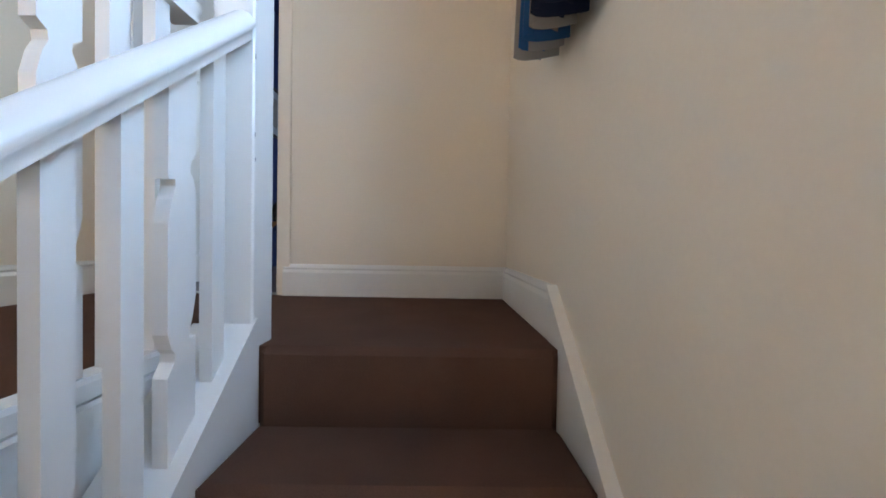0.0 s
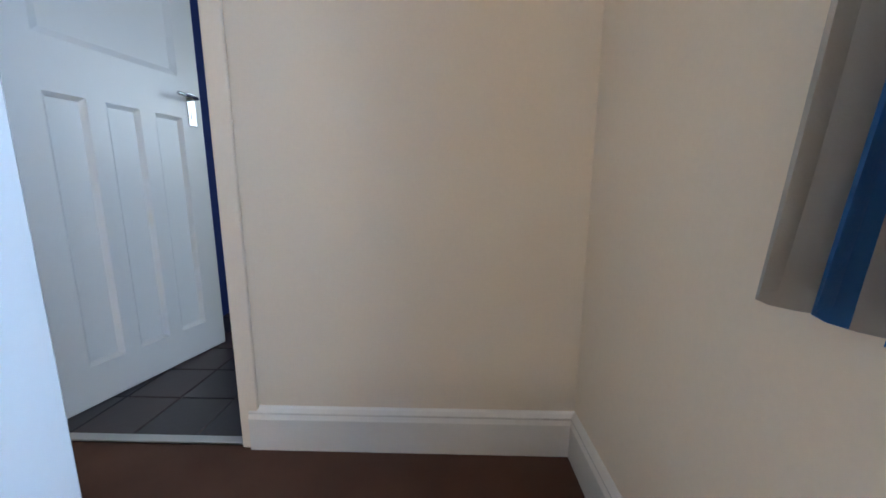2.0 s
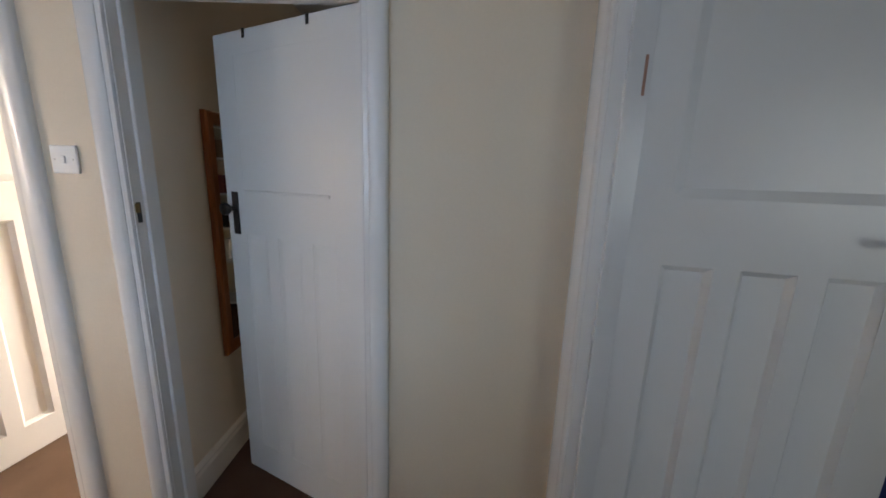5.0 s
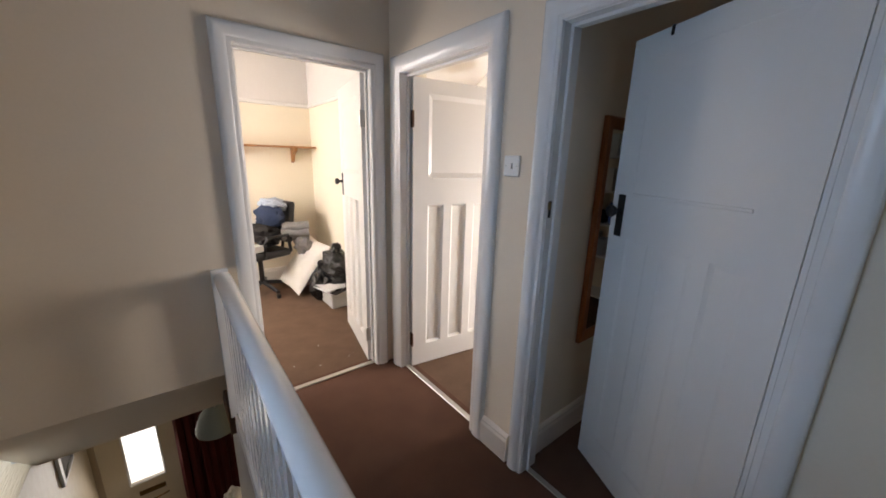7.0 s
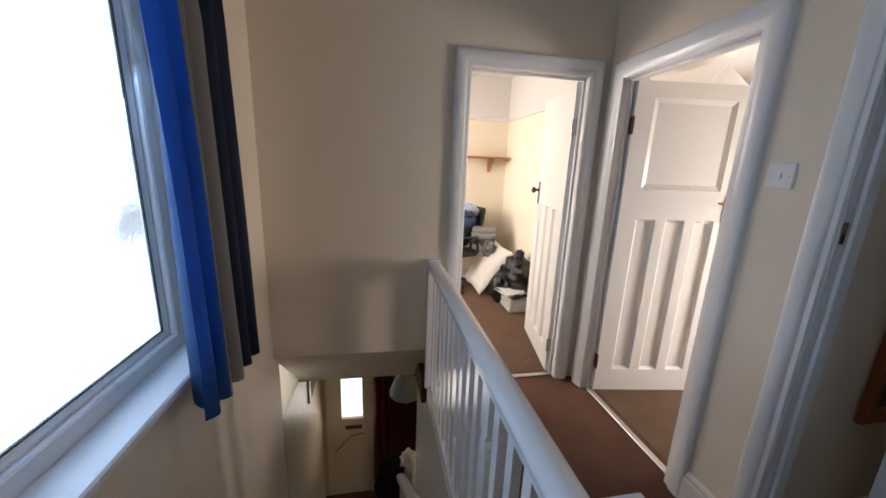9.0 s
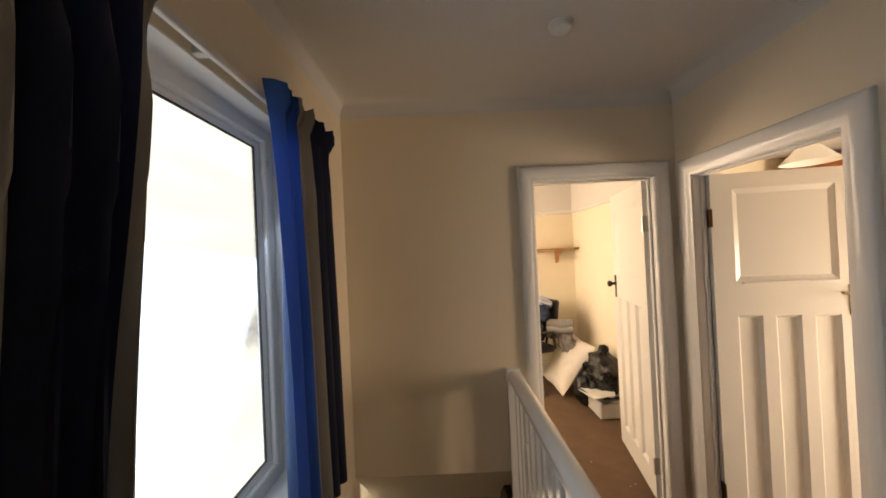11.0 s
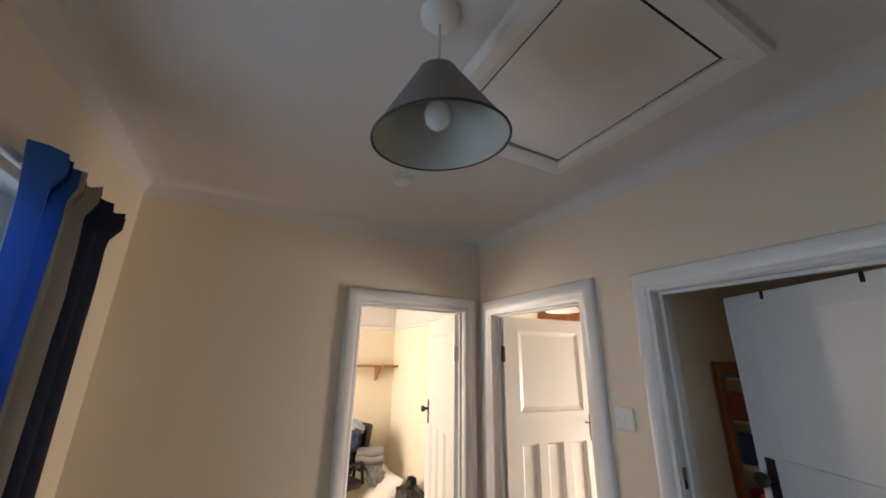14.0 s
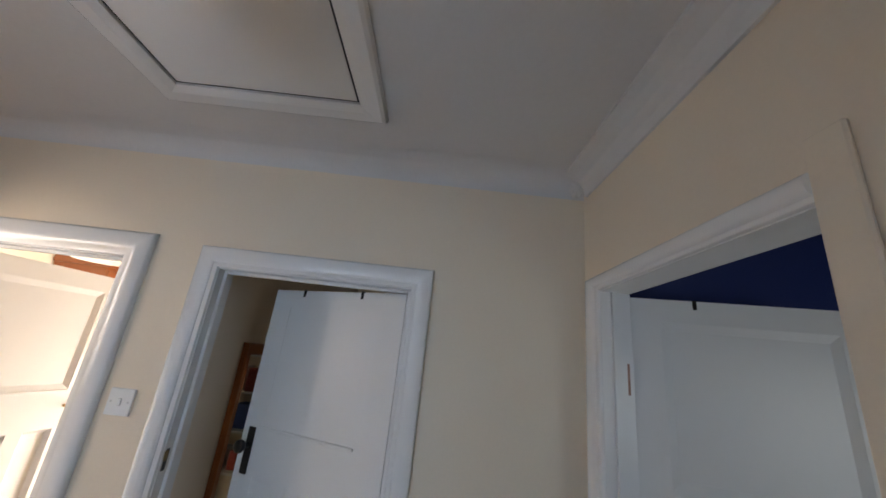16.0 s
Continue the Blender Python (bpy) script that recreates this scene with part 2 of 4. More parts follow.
# ---- mesh helpers ----
def obj(name, bm, mat, parent=None, label="", smooth=False):
    me = bpy.data.meshes.new(name)
    bmesh.ops.recalc_face_normals(bm, faces=bm.faces)
    if smooth:
        for e in bm.edges:
            e.smooth = len(e.link_faces) == 2 and e.calc_face_angle(0.0) < 0.8
    bm.to_mesh(me)
    bm.free()
    if smooth:
        for p in me.polygons:
            p.use_smooth = True
    me.materials.append(mat)
    ob = new(name, me)
    if parent is not None:
        ob.parent = parent
    if label:
        ob["label"] = label
    return ob


def part(name, bm, mat, parent, label="", smooth=False):
    return obj(name, bm, mat, parent, label, smooth)


def struct(name, bm, mat, label, category, smooth=False):
    return tagged(obj(name, bm, mat, None, "", smooth), label, category, "", "structure")


def thing(name, m, label, category, group="", kind=""):
    ob = new(name)
    ob.empty_display_size = 0.05
    ob.matrix_world = m
    return tagged(ob, label, category, group, kind)


def box(bm, x0, y0, z0, x1, y1, z1, bevel=0.0, seg=1):
    r = bmesh.ops.create_cube(bm, size=1.0)["verts"]
    for v in r:
        v.co = Vector(((x0 + x1) / 2 + v.co.x * (x1 - x0), (y0 + y1) / 2 + v.co.y * (y1 - y0), (z0 + z1) / 2 + v.co.z * (z1 - z0)))
    if bevel:
        es = list({e for v in r for e in v.link_edges})
        bmesh.ops.bevel(bm, geom=es, offset=bevel, segments=seg, affect="EDGES", profile=0.5)
    return bm


def boxes(*rows, bevel=0.0):
    bm = bmesh.new()
    for r in rows:
        box(bm, *r, bevel=bevel)
    return bm


def sweep(profile, path, normal, closed=False):
    """A mitred moulding: profile of (out, proud) pairs along path rows of (point, outward)."""
    bm = bmesh.new()
    nrm = Vector(normal)
    rings = [[bm.verts.new(Vector(p) + Vector(o) * u + nrm * v) for u, v in profile] for p, o in path]
    k = len(profile)
    for i in range(len(rings) - (0 if closed else 1)):
        a, b = rings[i], rings[(i + 1) % len(rings)]
        for j in range(k):
            bm.faces.new((a[j], a[(j + 1) % k], b[(j + 1) % k], b[j]))
    if not closed:
        bm.faces.new(rings[0])
        bm.faces.new(rings[-1][::-1])
    return bm


def lathe(bm, profile, seg=24, at=(0, 0, 0), cap=True):
    rings = []
    for r, z in profile:
        rings.append([bm.verts.new((at[0] + r * math.cos(2 * math.pi * i / seg), at[1] + r * math.sin(2 * math.pi * i / seg), at[2] + z)) for i in range(seg)])
    for a, b in zip(rings, rings[1:]):
        for i in range(seg):
            bm.faces.new((a[i], a[(i + 1) % seg], b[(i + 1) % seg], b[i]))
    if cap:
        bm.faces.new(rings[0][::-1])
        bm.faces.new(rings[-1])
    return bm


def tube(bm, pts, r, seg=10):
    rings = []
    pts = [Vector(p) for p in pts]
    for i, p in enumerate(pts):
        d = (pts[min(i + 1, len(pts) - 1)] - pts[max(i - 1, 0)]).normalized()
        a = d.orthogonal().normalized()
        b = d.cross(a)
        rings.append([bm.verts.new(p + (a * math.cos(2 * math.pi * k / seg) + b * math.sin(2 * math.pi * k / seg)) * r) for k in range(seg)])
    for q, s in zip(rings, rings[1:]):
        best = min(range(seg), key=lambda o: (q[0].co - s[o].co).length)
        for k in range(seg):
            bm.faces.new((q[k], q[(k + 1) % seg], s[(k + 1 + best) % seg], s[(k + best) % seg]))
    bm.faces.new(rings[0][::-1])
    bm.faces.new(rings[-1])
    return bm


def lump(size, seed, rough=0.25, freq=2.0, sub=3, flat=None):
    """An uneven soft heap."""
    bm = bmesh.new()
    bmesh.ops.create_icosphere(bm, subdivisions=sub, radius=1)
    for v in bm.verts:
        p = v.co.normalized()
        k = 1 + rough * noise.fractal(p * freq + Vector((seed, seed * 1.7, 0)), 0.8, 2.0, 3)
        v.co = Vector((p.x * size[0], p.y * size[1], p.z * size[2])) * k
        if flat is not None and v.co.z < flat:
            v.co.z = flat
    return bm


def placed(bm, m):
    bmesh.ops.transform(bm, matrix=m, verts=bm.verts)
    return bm


def prism(poly, axis, a, b):
    """A flat polygon of two coordinates drawn out along an axis from a to b."""
    bm = bmesh.new()
    put = {"x": lambda u, v, c: (c, u, v), "y": lambda u, v, c: (u, c, v), "z": lambda u, v, c: (u, v, c)}[axis]
    lo = [bm.verts.new(put(u, v, a)) for u, v in poly]
    hi = [bm.verts.new(put(u, v, b)) for u, v in poly]
    n = len(poly)
    bm.faces.new(lo)
    bm.faces.new(hi[::-1])
    for i in range(n):
        bm.faces.new((lo[i], lo[(i + 1) % n], hi[(i + 1) % n], hi[i]))
    return bm


# ---- setting: floors ----
D4 = (0.135, 0.868)        # doorway in the far wall, x
D3 = (-2.575, -1.824)      # doorways in the door wall, y
D2 = (-1.452, -0.69)
BD = (0.13, 0.888)        # bathroom doorway in the end wall, x
struct("floor_landing", boxes((-0.1, -L - 0.1, -0.2, 1.045, 0, 0), (1.045, TOP + 0.02, -0.2, W, 0, 0)), CARPET, "brown cut-pile carpet on the landing", "floor")
struct("floor_small_bedroom", boxes((-0.3, -5.1, -0.2, 1.085, -L - 0.1, 0), (1.085, -5.1, -0.19, 2.1, -3.33, 0)), BEIGECARPET, "fawn carpet with specks of litter", "floor")
struct("floor_bedroom", boxes((-3.2, -4.8, -0.2, -0.352, -1.552, 0), (-0.352, -L - 0.0, -0.2, -0.1, -1.552, 0)), BEIGECARPET, "fawn bedroom carpet", "floor")
struct("floor_study", boxes((-2.7, -1.5, -0.2, -0.1, 1.3, 0)), CARPET, "brown carpet in the dim study", "floor")
struct("floor_bathroom", boxes((0.0, 0.0, -0.2, 2.2, 2.3, -0.008)), GROUT, "grey grout bed of the bathroom floor", "floor")
struct("floor_hall", boxes((-0.2, -4.4, HALL - 0.1, 2.1, -2.9, HALL)), CARPET, "dark brown carpet in the hall below", "floor")

# ---- setting: walls ----
struct("wall_doors", boxes((-0.1, D3[1], 0, 0, D2[0], CEIL), (-0.1, D2[1], 0, 0, 0.1, CEIL), (-0.1, D3[0], H, 0, D3[1], CEIL), (-0.1, D2[0], H2, 0, D2[1], CEIL),
                           (-0.1, -L - 0.1, 0, 0, D3[0], CEIL)), CREAM, "cream painted wall with two doorways", "wall")
struct("wall_far", boxes((0, -L - 0.1, 0, D4[0], -L, CEIL), (D4[1], -L - 0.1, 0.28, W, -L, CEIL), (D4[0], -L - 0.1, H4, D4[1], -L, CEIL), (D4[1], -L - 0.1, 0, 1.04, -L, 0.28)),
       CREAM, "cream painted wall above the stairwell", "wall")
struct("wall_end", boxes((0, 0, 0, BD[0], 0.1, CEIL), (BD[1], 0, 0, W, 0.1, CEIL), (BD[0], 0, HB, BD[1], 0.1, CEIL)), CREAM, "cream painted wall at the head of the stairs", "wall")
WY, WZ = (-1.985, -1.13), (0.755, 2.118)
struct("wall_outside", boxes((W, WY[1], HALL, W + 0.14, 0.1, CEIL), (W, -L - 0.1, HALL, W + 0.14, WY[0], CEIL), (W, WY[0], HALL, W + 0.14, WY[1], WZ[0]), (W, WY[0], WZ[1], W + 0.14, WY[1], CEIL)),
       CREAM, "cream painted outside wall with a window", "wall")
struct("wall_hall_outside", boxes((W - 0.004, -4.4, HALL, W + 0.24, -L - 0.102, -0.24)), EMBOSSED, "embossed painted wallpaper beside the lower stairs", "wall")
# sloping soffit over the stairs
struct("stair_soffit", prism([(-L - 0.1, 0.28), (-L, 0.28), (-L - 0.62, -0.3), (-L - 0.62, -0.19)], "x", 1.04, W), CREAM, "sloping plastered soffit over the stairs", "ceiling")
struct("ceiling_hall", boxes((-0.2, -4.4, -0.3, 2.1, -L - 0.622, -0.2)), CEILING, "white hall ceiling", "ceiling")
struct("wall_hall_front", boxes((-0.2, -4.4, HALL, 1.45, -4.25, -0.25), (1.97, -4.4, HALL, W, -4.25, -0.25), (1.45, -4.4, HALL + 2.05, 1.97, -4.25, -0.25)), EMBOSSED, "pale hall wall round the front door", "wall")
struct("wall_hall_side", boxes((0.66, -4.25, HALL, 0.74, -3.6, -0.25)), EMBOSSED, "pale wall at the side of the hall", "wall")
struct("wall_stairwell_side", boxes((1.03, -3.3, -0.3, 1.04, -L - 0.002, 0.28)), WHITE, "white painted side of the stairwell", "wall")
struct("wall_under_landing", boxes((0.98, -L - 0.62, HALL, 1.05, TOP + 0.02, -0.2)), WHITE, "white painted boarding below the landing edge", "wall")
struct("wall_stair_foot", boxes((1.0, TOP + 0.025, HALL, W, TOP + 0.1, -0.2)), CREAM, "plain wall under the top of the stairs", "wall")
# rooms beyond the doors
struct("wall_small_bedroom", boxes((-0.35, -5.2, 0, 2.1, -5.1, CEIL), (-0.35, -5.1, 0, -0.25, -L - 0.1, CEIL), (-0.25, -L - 0.2, 0, -0.1, -L - 0.1, CEIL), (2.1, -5.2, 0, 2.2, -L - 0.1, CEIL)), YELLOW, "yellow cream bedroom wall with a picture rail", "wall")
struct("wall_small_bedroom_frieze", boxes((-0.246, -5.096, 2.07, 2.1, -5.092, CEIL), (-0.246, -5.092, 2.07, -0.242, -L - 0.2, CEIL)), CEILING, "white painted frieze above the picture rail", "wall")
struct("picture_rail", boxes((-0.24, -5.092, 2.03, 2.1, -5.07, 2.07), (-0.242, -5.07, 2.03, -0.22, -L - 0.2, 2.07), bevel=0.006), WHITE, "cream painted picture rail", "trim")
struct("wall_bedroom", boxes((-3.3, -4.9, 0, -0.35, -4.8, CEIL), (-3.3, -4.8, 0, -3.2, -1.552, CEIL), (-0.352, -4.8, 0, -0.351, -L - 0.2, CEIL)), YELLOW, "yellow cream bedroom wall", "wall")
struct("wall_study", boxes((-3.2, -1.552, 0, -0.1, -1.5, CEIL), (-2.8, -1.5, 0, -2.7, 1.4, CEIL), (-2.7, 1.3, 0, -0.1, 1.4, CEIL), (-0.104, 0.1, 0, -0.1, 1.3, CEIL)), CREAM, "cream painted study wall", "wall")
struct("wall_bathroom", boxes((0.0, 2.3, 0, 2.2, 2.4, CEIL), (-0.098, 0.1, 0, 0, 2.4, CEIL), (2.2, 0.1, 0, 2.3, 2.4, CEIL)), BLUEWALL, "deep blue bathroom wall", "wall")
# ceilings
struct("ceiling", boxes((-0.1, -L - 0.1, CEIL, W + 0.24, 0.1, CEIL + 0.1)), CEILING, "white plastered landing ceiling", "ceiling")
struct("ceiling_small_bedroom", boxes((-0.3, -5.2, CEIL, 2.2, -L - 0.1, CEIL + 0.1)), CEILING, "white bedroom ceiling", "ceiling")
struct("ceiling_bedroom", boxes((-3.3, -4.9, CEIL, -0.35, -1.5, CEIL + 0.1), (-0.35, -L - 0.1, CEIL, -0.1, -1.5, CEIL + 0.1)), ARTEX, "swirled white textured bedroom ceiling", "ceiling")
struct("ceiling_study", boxes((-2.8, -1.5, CEIL, -0.1, 1.4, CEIL + 0.1)), CEILING, "white study ceiling", "ceiling")
struct("ceiling_bathroom", boxes((-0.1, 0.1, CEIL, 2.3, 2.4, CEIL + 0.1)), BLUEWALL, "deep blue bathroom ceiling", "ceiling")

# coving round the landing
COVE = [(0, 0), (0, 0.098), (0.01, 0.098), (0.012, 0.088), (0.02, 0.066), (0.04, 0.038), (0.066, 0.02), (0.088, 0.012), (0.098, 0.01), (0.098, 0)]
struct("coving", sweep([(u, -v) for u, v in COVE], [((0.035, 0, CEIL), (0, -1, 0)), ((W, 0, CEIL), (0, -1, 0))], (0, 0, 1)), CEILING, "white plaster coving over the end wall", "trim")
CURVE = [(0, 0)] + [(0.1 - 0.1 * math.cos(radians(a)), 0.1 - 0.1 * math.sin(radians(a))) for a in range(0, 91, 9)]
struct("ceiling_curve", sweep([(-u, -v) for u, v in CURVE], [((W, 0, CEIL), (1, 0, 0)), ((W, -L, CEIL), (1, -1, 0)), ((0, -L, CEIL), (-1, -1, 0)), ((0, 0, CEIL), (-1, 0, 0))], (0, 0, 1)), CEILING, "plastered curve between walls and ceiling", "trim", True)
filler = lump((0.016, 0.03, 0.045), 12, 0.35, 2.0, 4)
struct("coving_filler", placed(filler, pose(0.028, -0.04, CEIL - 0.055)), CEILING, "rough white filler at the end of the coving", "trim", True)

# skirting
SKIRT = [(0, 0), (0.02, 0), (0.02, 0.115), (0.014, 0.13), (0.016, 0.138), (0.008, 0.15), (0, 0.156)]


def skirting(name, a, b, inward, z=0.0):
    a, b = Vector((*a, z)), Vector((*b, z))
    return struct(name, sweep(SKIRT, [(a, inward), (b, inward)], (0, 0, 1)), SKIRTING, "cream-white gloss painted skirting board", "skirting")


skirting("baseboard_end", (BD[1] + 0.03, 0), (W, 0), (0, -1, 0))
skirting("baseboard_doors_a", (0, D2[1] + 0.092), (0, 0), (1, 0, 0))
skirting("baseboard_doors_b", (0, D3[1] + 0.092), (0, D2[0] - 0.092), (1, 0, 0))
skirting("baseboard_top", (W, 0), (W, -0.76), (-1, 0, 0))
skirting("baseboard_bedroom", (-0.25, -5.1), (2.1, -5.1), (0, 1, 0))
skirting("baseboard_bedroom_side", (-0.25, -5.1), (-0.25, -L - 0.25), (1, 0, 0))
skirting("baseboard_study", (-2.7, -1.5), (-0.1, -1.5), (0, 1, 0))
# sloping skirting beside the stairs
y1 = -3.6
drop = (-0.76 - y1) * SLOPE
struct("stair_skirting", prism([(-0.76, 0.156), (-0.76, -0.15), (-0.9, -0.36), (y1, -drop - 0.25), (y1, -drop + 0.156)], "x", W - 0.022, W), SKIRTING, "white painted sloping skirting beside the stairs", "skirting")
struct("stair_skirting_cap", prism([(-0.757, 0.16), (-0.757, 0.138), (y1, -drop + 0.138), (y1, -drop + 0.16)], "x", W - 0.03, W), SKIRTING, "moulded top edge of the sloping skirting", "trim")

# ---- door frames ----
ARCH = [(0, 0), (0, 0.01), (0.003, 0.013), (0.02, 0.0135), (0.024, 0.018), (0.034, 0.023), (0.05, 0.026), (0.068, 0.026), (0.08, 0.023), (0.087, 0.017), (0.09, 0.009), (0.09, 0)]


def casing(name, axis, a, b, face, normal, wide=1.0, H=H):
    """An architrave round three sides of a doorway and its lining. a, b: the jambs along the wall's axis."""
    def P(s, z):
        return (s, face, z) if axis == "x" else (face, s, z)

    def O(s, z):
        return (s, 0, z) if axis == "x" else (0, s, z)
    ob = tagged(new(name), "white gloss painted moulded door frame", "door frame", "", "structure")
    part("architrave", sweep([(u * wide, v) for u, v in ARCH], [(P(a, 0), O(-1, 0)), (P(a, H), O(-1, 1)), (P(b, H), O(1, 1)), (P(b, 0), O(1, 0))], normal), WHITE, ob, "", True)
    n = -1 if sum(normal) > 0 else 1
    lo, hi = sorted((face + 0.002 * -n, face + n * 0.104))

    def bx(s0, s1, z0, z1, l=lo, h=hi):
        return (s0, l, z0, s1, h, z1) if axis == "x" else (l, s0, z0, h, s1, z1)
    part("lining", boxes(bx(a - 0.025, a + 0.003, 0, H + 0.025), bx(b - 0.003, b + 0.025, 0, H + 0.025), bx(a, b, H - 0.003, H + 0.025)), WHITE, ob)
    m0, m1 = sorted((face + n * 0.035, face + n * 0.052))
    part("door_stop", boxes(bx(a + 0.003, a + 0.016, 0, H - 0.003, m0, m1), bx(b - 0.016, b - 0.003, 0, H - 0.003, m0, m1), bx(a + 0.016, b - 0.016, H - 0.016, H - 0.003, m0, m1), bevel=0.002), WHITE, ob)
    return ob


casing("door_frame_far", "x", D4[0], D4[1], -L, (0, 1, 0), 1.0, H4)
casing("door_frame_bedroom", "y", D3[0], D3[1], 0.0, (1, 0, 0), 1.12)
casing("door_frame_study", "y", D2[0], D2[1], 0.0, (1, 0, 0), 0.9, H2)
bath = tagged(new("door_frame_bathroom"), "white painted bathroom door frame with a plain cover board", "door frame", "", "structure")
part("architrave", sweep(ARCH, [((BD[0], 0, 0), (-1, 0, 0)), ((BD[0], 0, HB), (-1, 0, 0.6)), ((BD[1], 0, HB), (0, 0, 0.6))], (0, -1, 0)), WHITE, bath, "", True)
part("lining", boxes((BD[0] - 0.025, -0.002, 0, BD[0] + 0.003, 0.104, HB + 0.02), (BD[1] - 0.003, -0.002, 0, BD[1] + 0.02, 0.104, HB + 0.02), (BD[0], -0.002, HB - 0.003, BD[1], 0.104, HB + 0.02)), WHITE, bath)
part("cover_board", boxes((BD[1] - 0.004, -0.013, 0, BD[1] + 0.062, -0.001, 2.14), bevel=0.004), CREAM, bath, "flat painted cover board")
part("door_stop", boxes((BD[0] + 0.003, 0.035, 0, BD[0] + 0.016, 0.05, HB - 0.003), (BD[1] - 0.016, 0.035, 0, BD[1] - 0.003, 0.05, HB - 0.003)), WHITE, bath)

# threshold bars
for nm, r in (("threshold_far", (D4[0], -L - 0.06, 0.001, D4[1], -L - 0.025, 0.009)), ("threshold_bedroom", (-0.06, D3[0], 0.001, -0.025, D3[1], 0.009)),
              ("threshold_study", (-0.06, D2[0], 0.001, -0.03, D2[1], 0.007)), ("threshold_bathroom", (BD[0], 0.0, 0.001, BD[1], 0.035, 0.009))):
    struct(nm, boxes(r, bevel=0.002), METAL, "metal carpet threshold bar", "threshold")


# ---- doors ----

def door_leaf(name, m, width, label, relief=0.0175, handle="knob", sides=(1, -1), hinge=BRASS, hooks=0, hinge_side=1, ledge=False, H=H, lift=1.0):
    """A panelled leaf, hinged at x = 0 and 40 mm thick about y = 0: one wide panel over three tall ones."""
    d = thing(name, m, label, "door")
    st, t, top = 0.11, 0.02, H - 0.013
    LZ = (0.165 * lift, 1.19 * lift, 1.375 * lift, min(1.885 * lift, top - 0.08))   # edges of the bottom, lock and top rails
    mu = (width - 2 * st - 0.13) / 3
    bars = [(0, 0.008, st, top), (width - st, 0.008, width, top), (st, 0.008, width - st, LZ[0]), (st, LZ[1], width - st, LZ[2]), (st, LZ[3], width - st, top)]
    for i in (1, 2):
        x = st + i * mu + (i - 1) * 0.065
        bars.append((x, LZ[0], x + 0.065, LZ[1]))
    bm = bmesh.new()
    for x0, z0, x1, z1 in bars:
        box(bm, x0, -t, z0, x1, t, z1)
    part("leaf", bm, DOORWHITE, d)
    holes = [(st, LZ[2], width - st, LZ[3])] + [(st + i * (mu + 0.065), LZ[0], st + i * (mu + 0.065) + mu, LZ[1]) for i in range(3)]
    for x0, z0, x1, z1 in holes:
        bm = bmesh.new()
        s, deep = (0.028, relief * 0.6) if z0 == LZ[2] else (0.016, relief)   # the top panel is shallower, with a wide bevel
        for y, yo in ((t - deep, t - 0.001), (-t + deep, -t + 0.001)):
            o = [bm.verts.new(c) for c in ((x0, yo, z0), (x1, yo, z0), (x1, yo, z1), (x0, yo, z1))]
            q = [bm.verts.new(c) for c in ((x0 + s, y, z0 + s), (x1 - s, y, z0 + s), (x1 - s, y, z1 - s), (x0 + s, y, z1 - s))]
            bm.faces.new(q)
            for i in range(4):
                bm.faces.new((o[i], o[(i + 1) % 4], q[(i + 1) % 4], q[i]))
        part("panel", bm, DOORWHITE, d)
    zc = 1.275 * lift
    for s in sides:
        if handle == "knob":
            pl = part("lock_plate", boxes((width - 0.075, min(s * t, s * (t + 0.005)), zc - 0.09, width - 0.035, max(s * t, s * (t + 0.005)), zc + 0.09), bevel=0.002), BLACK, d, "black finger plate")
            bm = lathe(bmesh.new(), [(0.012, 0), (0.010, 0.022), (0.02, 0.03), (0.026, 0.042), (0.024, 0.054), (0.012, 0.06)], 20)
            part("door_knob", placed(bm, pose(width - 0.055, s * (t + 0.004), zc + 0.02, -90 * s)), BLACK, pl, "black bakelite knob", True)
        elif handle == "lever":
            pl = part("lock_plate", boxes((width - 0.08, min(s * t, s * (t + 0.007)), zc - 0.12, width - 0.035, max(s * t, s * (t + 0.007)), zc + 0.04), bevel=0.003), CHROME, d, "chrome lever plate")
            part("door_handle", tube(bmesh.new(), [(width - 0.057, s * t, zc + 0.012), (width - 0.057, s * (t + 0.045), zc + 0.012), (width - 0.075, s * (t + 0.052), zc + 0.012), (width - 0.16, s * (t + 0.052), zc + 0.016)], 0.009), CHROME, pl, "chrome lever handle", True)
            part("bathroom_latch", boxes((width - 0.067, min(s * (t + 0.007), s * (t + 0.012)), zc - 0.09, width - 0.048, max(s * (t + 0.007), s * (t + 0.012)), zc - 0.05), bevel=0.002), CHROME, pl)
        elif handle == "brass":
            pl = part("lock_plate", boxes((width - 0.075, min(s * t, s * (t + 0.004)), zc - 0.09, width - 0.04, max(s * t, s * (t + 0.004)), zc + 0.07), bevel=0.002), BRASS, d, "brass lever plate")
            part("door_handle", tube(bmesh.new(), [(width - 0.057, s * t, zc + 0.02), (width - 0.057, s * (t + 0.04), zc + 0.02), (width - 0.14, s * (t + 0.045), zc + 0.03)], 0.007), BRASS, pl, "brass lever handle", True)
    for z in (0.22, 1.73):
        bm = bmesh.new()
        box(bm, -0.004, min(0, hinge_side) * 0.021 - 0.009, z - 0.05, 0.002, max(0, hinge_side) * 0.021 + 0.009, z + 0.05)
        tube(bm, [(-0.004, hinge_side * (t + 0.004), z - 0.05), (-0.004, hinge_side * (t + 0.004), z + 0.05)], 0.006, 8)
        part("hinge", bm, hinge, d, "worn butt hinge")
    if ledge:
        part("panel_ledge", boxes((st + 0.03, min(sides[0] * (t - 0.001), sides[0] * (t + 0.007)), LZ[2] - 0.012, width - st, max(sides[0] * (t - 0.001), sides[0] * (t + 0.007)), LZ[2]), bevel=0.002), DOORWHITE, d, "thin painted ledge below the top panel")
